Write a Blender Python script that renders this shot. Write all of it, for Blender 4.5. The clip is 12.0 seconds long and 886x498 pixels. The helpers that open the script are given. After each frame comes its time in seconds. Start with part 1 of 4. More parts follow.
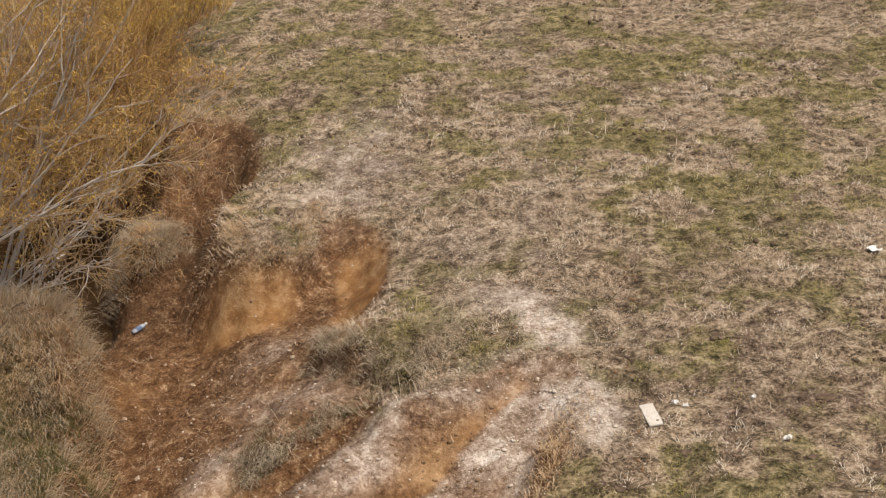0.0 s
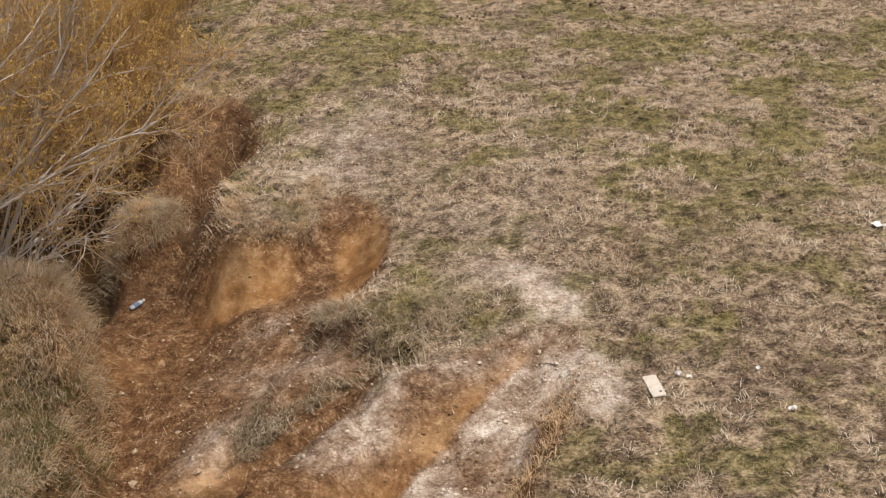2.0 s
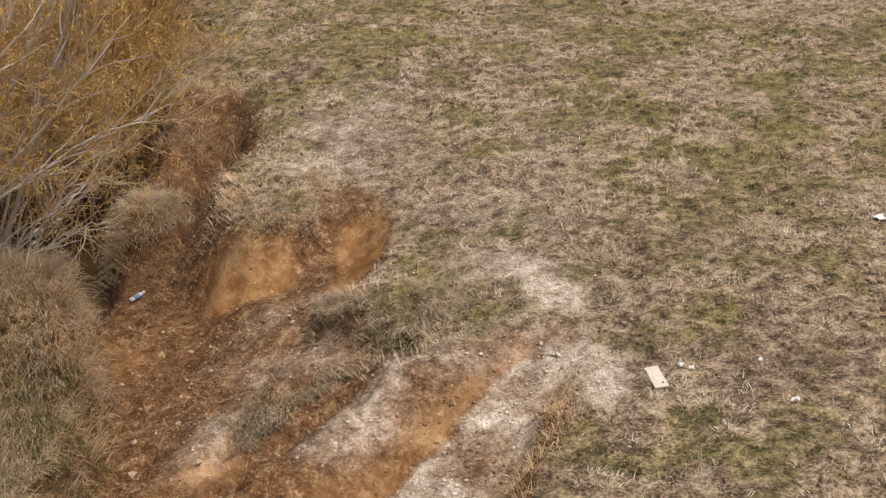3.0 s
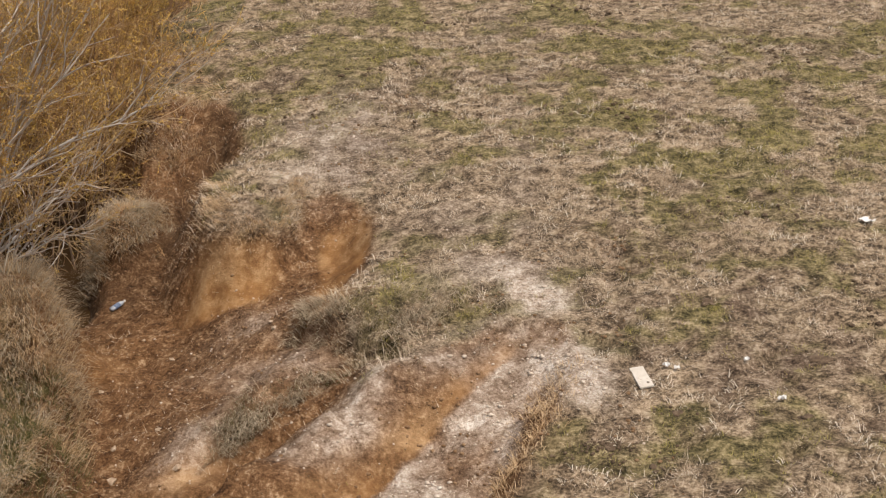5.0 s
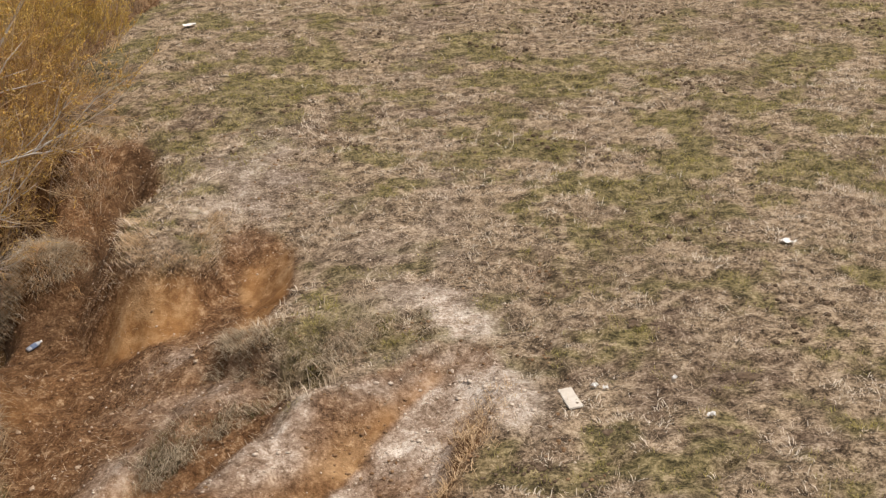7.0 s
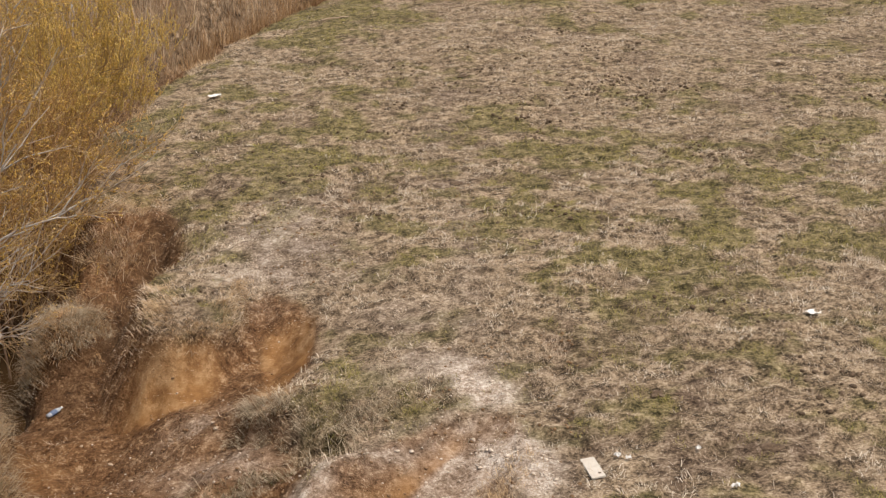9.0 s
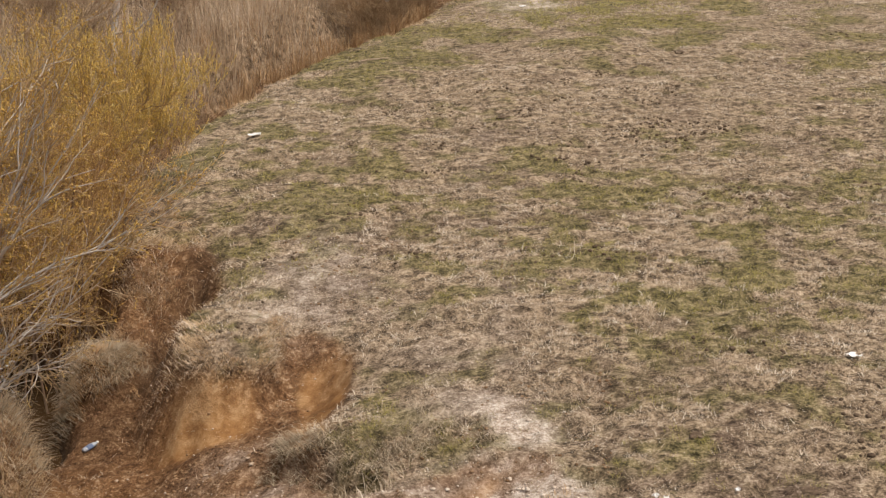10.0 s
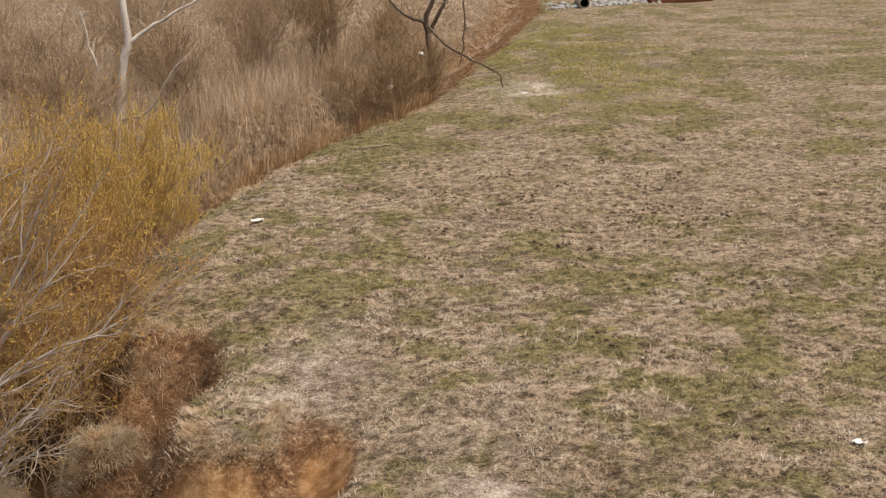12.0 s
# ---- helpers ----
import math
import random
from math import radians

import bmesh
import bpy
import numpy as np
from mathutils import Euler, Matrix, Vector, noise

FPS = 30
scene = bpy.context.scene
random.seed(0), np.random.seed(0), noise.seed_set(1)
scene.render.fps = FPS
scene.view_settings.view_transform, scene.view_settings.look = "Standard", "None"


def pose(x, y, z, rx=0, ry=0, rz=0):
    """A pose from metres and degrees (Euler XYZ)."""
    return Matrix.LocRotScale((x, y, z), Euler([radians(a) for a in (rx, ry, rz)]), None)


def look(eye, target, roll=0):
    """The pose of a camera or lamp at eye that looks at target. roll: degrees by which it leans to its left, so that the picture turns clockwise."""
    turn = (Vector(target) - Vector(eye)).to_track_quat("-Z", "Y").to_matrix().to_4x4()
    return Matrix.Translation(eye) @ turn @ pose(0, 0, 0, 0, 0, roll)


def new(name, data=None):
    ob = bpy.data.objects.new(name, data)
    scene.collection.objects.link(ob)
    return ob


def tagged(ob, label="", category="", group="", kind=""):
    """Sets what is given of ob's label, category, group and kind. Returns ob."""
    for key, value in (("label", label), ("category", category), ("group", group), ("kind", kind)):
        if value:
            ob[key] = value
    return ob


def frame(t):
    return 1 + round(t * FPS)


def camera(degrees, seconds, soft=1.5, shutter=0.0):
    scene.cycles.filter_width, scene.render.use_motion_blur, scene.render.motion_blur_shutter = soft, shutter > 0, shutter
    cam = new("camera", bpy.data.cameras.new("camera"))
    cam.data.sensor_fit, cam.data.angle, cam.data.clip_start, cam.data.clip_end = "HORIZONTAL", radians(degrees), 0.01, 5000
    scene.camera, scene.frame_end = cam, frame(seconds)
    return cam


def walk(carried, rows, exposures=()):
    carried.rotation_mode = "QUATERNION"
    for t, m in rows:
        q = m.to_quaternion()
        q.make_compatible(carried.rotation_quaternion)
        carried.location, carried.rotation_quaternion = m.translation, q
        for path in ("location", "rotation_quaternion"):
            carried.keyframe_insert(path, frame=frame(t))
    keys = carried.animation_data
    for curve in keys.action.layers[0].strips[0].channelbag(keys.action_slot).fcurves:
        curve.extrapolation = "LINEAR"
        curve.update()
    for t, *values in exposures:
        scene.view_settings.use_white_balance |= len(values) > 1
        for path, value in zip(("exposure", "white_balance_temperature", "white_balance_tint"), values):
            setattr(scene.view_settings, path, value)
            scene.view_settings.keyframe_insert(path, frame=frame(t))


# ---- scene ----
cam = camera(32.85, 12.0, 1.25)
PATH = [
    (0.0, look((0.095, -0.097, 6.488), (-0.3771, 13.4638, 0.0931), -2.414)),
    (0.5, look((0.090, -0.098, 6.436), (-0.3819, 13.4649, 0.0457), -2.414)),
    (1.0, look((0.072, -0.095, 6.334), (-0.3879, 13.4647, -0.0626), -2.292)),
    (1.5, look((0.064, -0.093, 6.261), (-0.3880, 13.4659, -0.1377), -2.211)),
    (2.0, look((0.056, -0.089, 6.198), (-0.3943, 13.4751, -0.1906), -2.185)),
    (2.5, look((0.052, -0.079, 6.152), (-0.4015, 13.4831, -0.2401), -2.121)),
    (3.0, look((0.032, -0.078, 6.102), (-0.4104, 13.4872, -0.2846), -2.006)),
    (5.0, look((0.069, -0.058, 5.840), (-0.2463, 13.6274, -0.2938), -2.066)),
    (5.5, look((0.053, -0.055, 5.775), (0.0160, 13.6850, -0.2420), -2.024)),
    (6.0, look((0.049, -0.043, 5.677), (0.2744, 13.7461, -0.2243), -2.011)),
    (6.5, look((0.035, -0.046, 5.612), (0.3969, 13.7898, -0.1703), -1.961)),
    (7.0, look((0.016, -0.043, 5.560), (0.5283, 13.8417, -0.0934), -1.906)),
    (9.0, look((0.010, -0.036, 5.484), (0.3357, 14.1231, 0.5424), -1.756)),
    (9.5, look((-0.004, -0.031, 5.451), (0.0691, 14.2021, 0.7158), -1.653)),
    (10.0, look((-0.006, -0.016, 5.410), (-0.0294, 14.2896, 0.8992), -1.596)),
    (10.5, look((-0.013, -0.017, 5.406), (-0.0259, 14.3598, 1.1265), -1.566)),
    (11.0, look((-0.003, 0.001, 5.402), (-0.0441, 14.4552, 1.3932), -1.593)),
    (11.5, look((-0.008, -0.000, 5.405), (-0.0372, 14.5130, 1.6150), -1.562)),
    (12.0, look((0.001, -0.000, 5.400), (-0.0305, 14.5400, 1.7144), -1.576)),
]
walk(cam, PATH)

# ---------------------------------------------------------------- light
world = bpy.data.worlds.new("overcast_sky")
scene.world = world
world.use_nodes = True
wn = world.node_tree
sky = wn.nodes.new("ShaderNodeTexSky")
sky.sky_type = "NISHITA"
sky.sun_disc = False
sky.sun_elevation = radians(67)
sky.sun_rotation = radians(125)
sky.dust_density = 4.0
sky.air_density = 1.0
sky.ozone_density = 0.6
veil = wn.nodes.new("ShaderNodeHueSaturation")
veil.inputs["Saturation"].default_value = 0.45
wn.links.new(sky.outputs["Color"], veil.inputs["Color"])
wn.links.new(veil.outputs["Color"], wn.nodes["Background"].inputs["Color"])
wn.nodes["Background"].inputs["Strength"].default_value = 0.105

sun_data = bpy.data.lights.new("sun", "SUN")
sun_data.energy = 2.9
sun_data.angle = radians(20)
sun_data.color = (1.0, 0.86, 0.70)
sun = new("sun", sun_data)
sun.matrix_world = look((7, -5, 20), (0, 0, 0))
scene.view_settings.exposure = 0.22

# ---------------------------------------------------------------- noise and terrain
rng = np.random.default_rng(7)


def lattice(ix, iy, seed):
    a = (ix * 374761393 + iy * 668265263 + seed * 1442695041) & 0xFFFFFFFF
    a = ((a ^ (a >> 13)) * 1274126177) & 0xFFFFFFFF
    return ((a ^ (a >> 16)) & 0xFFFF) / 65535.0


def vnoise(x, y, seed):
    x, y = np.asarray(x, float), np.asarray(y, float)
    ix, iy = np.floor(x).astype(np.int64), np.floor(y).astype(np.int64)
    fx, fy = x - ix, y - iy
    fx, fy = fx * fx * (3 - 2 * fx), fy * fy * (3 - 2 * fy)
    a, b = lattice(ix, iy, seed), lattice(ix + 1, iy, seed)
    c, d = lattice(ix, iy + 1, seed), lattice(ix + 1, iy + 1, seed)
    return (a + (b - a) * fx) * (1 - fy) + (c + (d - c) * fx) * fy


def fbm(x, y, size, seed, octaves=4):
    """Fractal noise, about -1 to 1, whose largest lumps are of that size."""
    out, amp, total = 0.0, 1.0, 0.0
    for k in range(octaves):
        s = 2.0 ** k / size
        out = out + amp * (2 * vnoise(x * s + 17.3 * k, y * s - 9.1 * k, seed + k) - 1)
        total += amp
        amp *= 0.55
    return out / total * 1.6


def sm(a, b, x):
    t = np.clip((x - a) / (b - a), 0, 1)
    return t * t * (3 - 2 * t)


def blob(x, y, cx, cy, rx, ry, turn=0.0):
    """A soft bump of height 1 with the given half-widths."""
    c, s = math.cos(radians(turn)), math.sin(radians(turn))
    u, v = (x - cx) * c + (y - cy) * s, -(x - cx) * s + (y - cy) * c
    return np.exp(-((u / rx) ** 2 + (v / ry) ** 2))


def line_blob(x, y, ax, ay, bx, by, half, power=4):
    """A ridge of height 1 along a line from a to b, and how far along it a place lies."""
    dx, dy = bx - ax, by - ay
    t = np.clip(((x - ax) * dx + (y - ay) * dy) / (dx * dx + dy * dy), 0, 1)
    d = np.hypot(x - ax - t * dx, y - ay - t * dy)
    return np.exp(-(d / half) ** power), t


def cut(x, y, ax, ay, bx, by, drop, fade, side=1):
    """A low broken edge along a line: a sudden drop on one side that fades away."""
    dx, dy = bx - ax, by - ay
    size = math.hypot(dx, dy)
    t = ((x - ax) * dx + (y - ay) * dy) / size ** 2
    d = side * ((x - ax) * dy - (y - ay) * dx) / size + 0.07 * fbm(x, y, 0.4, 161, 3)
    return drop * sm(0, 0.07, d) * np.exp(-np.clip(d, 0, None) / fade) * sm(-0.1, 0.1, t) * sm(1.1, 0.9, t)


WATER = -1.50
RIM_Y = [0, 5, 9, 10.5, 11.5, 12.3, 13.1, 13.75, 14.1, 15.2, 16, 17, 18, 19, 20, 21.5, 23.5, 25, 28.3, 31, 33.7, 35.7, 45, 59, 80]
RIM_X = [-3.3, -2.2, -1.4, -1.0, -1.0, -1.35, -1.5, -2.45, -2.65, -2.85, -2.6, -2.55, -2.9, -3.4, -3.9, -4.2, -4.15, -3.95, -3.2, -2.3, -1.2, -0.3, 1.5, 4.0, 5.0]
WIDE_Y = [8, 10.5, 12, 12.6, 13.3, 14.2, 15.2, 18, 25, 40]
WIDE_X = [2.0, 2.1, 2.1, 1.5, 0.65, 0.75, 1.4, 1.9, 1.7, 1.4]
FLOOR_Y = [0, 8, 12, 13, 14.8, 16, 20, 36, 42, 60]
FLOOR_Z = [-0.40, -1.05, -1.13, -1.13, -1.42, -1.66, -1.7, -1.7, -0.9, -0.6]
LEFT_Y = [6, 10.5, 12.3, 13.3, 13.9, 14.6, 17, 18.5, 21, 25, 28, 31, 33.7, 36, 45, 59, 80]
LEFT_X = [-3.0, -3.18, -3.50, -3.76, -4.5, -7.2, -6.4, -5.0, -4.9, -5.4, -4.7, -3.8, -2.75, -1.8, 0.1, 2.6, 3.6]


def rim_x(y):
    return np.interp(y, RIM_Y, RIM_X)


# The rim round the clay mound: up one side of the ditch, round the mound's nose, up and down the side gully.
NOSE = [(-1.36, 12.0), (-1.38, 12.3), (-1.20, 12.75), (-1.02, 13.3), (-0.94, 13.85), (-0.98, 14.3), (-1.14, 14.7), (-1.38, 15.02), (-1.62, 15.12),
        (-1.76, 14.85), (-1.76, 14.5), (-1.80, 14.2), (-1.92, 14.03), (-2.25, 13.97), (-2.50, 14.02), (-2.68, 14.22), (-2.78, 14.7), (-2.86, 15.3),
        (-2.72, 16.05), (-2.60, 16.6), (-2.68, 17.2), (-2.86, 17.8), (-3.12, 18.4), (-3.6, 19.5)]


def gap(x, y):
    """How far a place lies inside the gully, from its rim; negative on the field."""
    x, y = np.asarray(x, float), np.asarray(y, float)
    s = rim_x(y) - x
    near = np.full(np.shape(s), 1e9)
    right_of = np.zeros(np.shape(s), int)
    for (ax, ay), (bx, by) in zip(NOSE, NOSE[1:]):
        dx, dy = bx - ax, by - ay
        t = np.clip(((x - ax) * dx + (y - ay) * dy) / (dx * dx + dy * dy), 0, 1)
        near = np.minimum(near, np.hypot(x - ax - t * dx, y - ay - t * dy))
        right_of = right_of + (((ay <= y) != (by <= y)) & (x < ax + (y - ay) * dx / (dy if dy else 1e-9)))
    d = np.where(right_of % 2 == 1, near, -near)
    w = sm(12.05, 12.4, y) * sm(18.6, 18.0, y)
    return s + (d - s) * w


def rut_lines(y):
    """Across the rut at y: its crest, the foot of its cut face, the edge of its other side, and the height of its floor."""
    crest = np.interp(y, [9.0, 9.9, 10.51, 10.88, 11.29, 11.55], [-2.3, -1.65, -1.02, -0.56, -0.08, 0.25])
    foot = np.interp(y, [8.6, 9.5, 10.28, 10.85, 11.32, 11.6], [-1.4, -0.95, -0.40, 0.02, 0.42, 0.55])
    edge = np.interp(y, [8.6, 9.4, 9.95, 10.6, 11.2, 11.6], [0.14, 0.36, 0.58, 0.80, 0.83, 0.74])
    return crest, foot, edge, np.interp(y, [8.6, 9.5, 10.28, 10.85, 11.32, 11.6], [-0.85, -0.68, -0.52, -0.33, -0.19, -0.10])


def hollow_floor(x, y):
    """The floor of the gully, rising towards its head, with the pool on its far side."""
    z = np.interp(x, [-3.3, -2.85, -2.4, -1.95, -1.5], [-1.16, -1.10, -0.80, -0.66, -0.55])
    side = 0.24 * np.clip(y - 13.9, 0, 2) * sm(-2.3, -1.9, x)
    z = z + (0.10 * np.clip(y - 14.0, 0, 1.9) + 0.42 * np.clip(y - 15.9, 0, 1.9)) * sm(-2.2, -2.7, x) + side
    pool = sm(13.7, 14.6, y) * sm(-3.85, -4.35, x) * sm(18.5, 17.0, y)
    return z + (-1.75 - z) * pool


def terrain(x, y, fine=True):
    """The height of the ground."""
    x, y = np.asarray(x, float), np.asarray(y, float)
    wob = np.interp(y, [11.8, 12.6, 18, 20, 28], [0.14, 0.05, 0.05, 0.14, 0.30]) * fbm(x * 0.4, y, 1.3, 31, 3)
    s = gap(x, y) + wob
    floor = np.interp(y, FLOOR_Y, FLOOR_Z)
    lip = np.interp(y, [12, 13, 18, 24], [-0.24, -0.20, -0.22, -0.14])
    field = lip * np.exp(-np.clip(-s, 0, None) / 1.0)
    u = np.clip(s / np.interp(y, WIDE_Y, WIDE_X), 0, 1)
    z_open = lip + (floor - lip) * u
    # clay walls round the mound
    edge = s + 0.035 * fbm(x, y, 0.28, 33, 3)
    wide = 0.56 - 0.08 * blob(x, y, -2.2, 13.7, 0.5, 0.5) - 0.33 * sm(-2.0, -1.8, x) * sm(-1.42, -1.56, x) * sm(13.5, 13.9, y) - 0.14 * sm(-1.6, -1.4, x) + 0.40 * sm(13.1, 12.3, y) - 0.22 * sm(15.4, 16.2, y)
    u = np.clip(edge / wide, 0, 1)
    low = hollow_floor(x, y)
    z_clay = lip + (low - lip) * (0.62 * u + 0.38 * np.sin(u * np.pi / 2))
    middle = sm(12.1, 12.6, y) * sm(24.0, 21.0, y)
    z = np.where(s <= 0, field, z_open + (z_clay - z_open) * middle)
    floor = floor + (low - floor) * middle
    # bank on the far side of the gully and creek
    q = np.interp(y, LEFT_Y, LEFT_X) - x + 0.12 * fbm(x, y, 0.9, 47, 3) + 0.10 * fbm(x, y, 0.3, 49, 2)
    top = np.interp(y, [10, 11.2, 11.75, 12.2, 12.8, 13.6, 14.5, 16], [-0.50, -0.42, 0.12, 0.22, -0.1, -1.0, -1.3, 0.15]) + 0.035 * np.clip(q - 1.5, 0, 60)
    rise = np.interp(y, [10, 11.3, 11.8, 13.4, 14, 18], [0.45, 0.45, 0.45, 0.5, 1.1, 1.5])
    z = np.where(q > 0, floor + (top - floor) * sm(0, 1, q / rise), z)
    # grassy knoll at the water and the ridge that runs on from it between the pool and the ditch
    z = np.maximum(z, z + (-0.64 - z) * np.clip(1.25 * blob(x, y, -3.84, 15.5, 0.42, 0.52), 0, 1))
    ridge, t = line_blob(x + 0.10 * fbm(x, y, 0.5, 37, 3), y, -3.60, 15.9, -3.66, 18.0, 0.30, 2.2)
    z = np.maximum(z, z + (np.interp(t, [0, 0.3, 1], [-0.66, -0.58, -0.26]) - z) * ridge)
    ditch, t = line_blob(x, y, -3.22, 15.7, -2.98, 17.5, 0.15, 2)
    z = z - (0.20 - 0.08 * t) * ditch
    # broken edges
    z = z - cut(x, y, -1.65, 12.32, -0.50, 11.30, 0.20, 0.5)
    z = z - cut(x, y, -1.10, 11.12, -2.50, 10.15, 0.17, 0.5, -1)
    u0 = x + 0.07 * fbm(x, y, 0.45, 77, 3)
    crest, foot, rim, low = rut_lines(y)
    face = np.clip((u0 - crest) / (foot - crest), 0, 1)
    face = 0.35 * face + 0.65 * face ** 2.6
    wall = np.clip((u0 - rim + 0.36) / 0.36, 0, 1)
    open_ = sm(11.65, 11.45, y) * sm(5.5, 8.2, y) * sm(crest - 0.02, crest + 0.04, u0) * sm(rim + 0.02, rim - 0.01, u0)
    brow = np.interp(y, [9.9, 10.5, 10.9, 11.3], [-0.36, -0.26, -0.15, -0.12])
    deep = np.where(u0 < foot, brow + (low - brow) * face, low + (-0.09 - low) * wall + 0.05 * np.clip(u0 - foot, 0, 1))
    z = z + (deep - z) * open_
    rut = open_
    scarp, t = line_blob(x, y, -1.15, 11.65, -2.6, 9.8, 0.35, 3)
    z = z - 0.16 * scarp
    z = z + 0.16 * blob(x, y, -1.75, 11.3, 0.7, 0.28, 40)
    z = z + 0.16 * blob(x, y, -0.98, 12.0, 0.50, 0.38, 25)
    z = z + 0.10 * blob(x, y, -0.80, 10.95, 0.30, 0.40)
    # gentle swells over the field, and a rise beyond it
    z = z + 0.05 * fbm(x, y, 3.5, 3, 2) * sm(-0.2, 1.2, -s)
    z = z + 0.02 * np.clip(y - 62, 0, 400)
    if fine:
        bare = sm(-0.3, 0.1, s)
        z = z + 0.018 * fbm(x, y, 0.35, 5, 4) + (0.055 * bare + 0.03 * rut) * fbm(x, y, 0.42, 9, 4)
        z = z + 0.020 * fbm(x, y, 0.13, 71, 2) * (y < 30) - 0.035 * sm(0.35, 0.8, fbm(x, y, 0.33, 73, 2)) * (y < 34)
    return z


def in_gully(x, y):
    return sm(-0.10, 0.12, gap(x, y) + 0.10 * fbm(np.asarray(x) * 0.4, y, 1.3, 31, 3)) * (1 - 0.8 * sm(17.9, 18.6, y) * sm(24, 22.5, y))


def path_blob(x, y, points, half, power=2.5):
    """The strongest of several line blobs end to end."""
    return np.maximum.reduce([line_blob(x, y, *p, *q, half, power)[0] for p, q in zip(points, points[1:])])


def trail_amount(x, y):
    """The trodden cattle trail along the rim."""
    mid = np.interp(y, [10, 12, 14, 16, 18, 20, 24], [0.75, 0.45, -0.1, -1.2, -1.7, -1.9, -2.2])
    lane = np.interp(y, [11.5, 13.5, 16.0, 18.5, 21, 26], [0.62, 0.57, 0.50, 0.45, 0.50, 0.9]) + 0.10 * fbm(x, y, 1.1, 99, 2)
    lane = 0.75 * np.exp(-((x - lane) / 0.20) ** 2) * sm(27, 22, y) * sm(11.0, 12.0, y) * sm(-0.6, 0.3, fbm(x, y, 0.5, 93, 3))
    return np.exp(-((x - mid) / 0.55) ** 2) * sm(20.5, 17.5, y) * sm(9.8, 11.8, y) * sm(-0.5, 0.4, fbm(x, y, 0.7, 95, 3)) + lane


def chalk_amount(x, y):
    """Pale crumbled chalk on the trodden path and in the rut."""
    a = path_blob(x, y, ((0.42, 12.40), (0.66, 11.95), (0.56, 11.50), (0.80, 10.95), (0.87, 10.60), (0.95, 10.20)), 0.20)
    _, foot, rim, _ = rut_lines(y)
    b = sm(foot - 0.01, foot + 0.05, x) * sm(rim - 0.18, rim - 0.32, x) * sm(11.5, 11.1, y) * sm(6.2, 8.4, y)
    c = path_blob(x, y, ((-0.15, 11.27), (-0.50, 11.00), (-0.85, 10.52), (-1.30, 10.1)), 0.28)
    d, _ = line_blob(x, y, -1.55, 17.0, -1.75, 15.2, 0.55, 2)
    e = blob(x, y, -1.75, 11.75, 0.55, 0.28, -10) + 0.8 * blob(x, y, -1.95, 12.65, 0.55, 0.40) + blob(x, y, -2.25, 10.9, 0.5, 0.25, 40)
    far = 2.2 * blob(x, y, 2.1, 37.5, 0.75, 1.3)
    n = sm(0.1, 0.9, 0.5 + 0.75 * fbm(x, y, 0.5, 91, 4))
    crack = 0.55 + 0.45 * sm(-0.25, 0.15, fbm(x, y, 0.14, 97, 3))
    sum_ = 1.65 * a + 1.0 * b + 0.70 * c + 0.55 * d + 0.58 * e + 0.95 * far
    return np.clip((sum_ * (0.25 + 0.85 * n) + np.where(y < 13, 0.45, 0.18) * trail_amount(x, y)) * crack, 0, 0.95)


def dirt_amount(x, y):
    """Grey-brown dirt showing through the trodden turf."""
    edge = np.exp(-np.clip(-gap(x, y), 0, None) / 0.4)
    hole = sm(0.42, 0.75, fbm(x, y, 0.8, 133, 3) + 0.35 * blob(x, y, 1.2, 9.5, 0.8, 0.8)) * 0.55
    worn = 0.8 * sm(-0.12, 0.35, fbm(x, y, 0.24, 137, 3)) * blob(x, y, 1.9, 10.6, 1.2, 1.9)
    track = line_blob(x, y, 4.4, 43.4, 5.6, 49.0, 0.16, 2)[0] + line_blob(x, y, 5.1, 43.2, 6.4, 48.6, 0.16, 2)[0] + line_blob(x, y, 2.8, 43.0, 3.6, 46.5, 0.16, 2)[0]
    return np.clip(0.55 * (trail_amount(x, y) + track) + 0.25 * edge * (y < 22) + hole + worn, 0, 1)


def soil_amount(x, y):
    """Raw brown soil in the gully and the rut."""
    crest, _, rim, _ = rut_lines(y)
    rut = sm(crest - 0.15, crest + 0.05, x) * sm(rim + 0.12, rim - 0.02, x) * sm(11.8, 11.4, y) * sm(5.5, 8.2, y)
    return np.clip(in_gully(x, y) + 1.2 * blob(x, y, -0.7, 9.7, 0.85, 1.15) + rut, 0, 1)


def bare_amount(x, y):
    """Where the turf is worn away."""
    return np.clip(dirt_amount(x, y) + soil_amount(x, y) + 0.8 * chalk_amount(x, y), 0, 1)


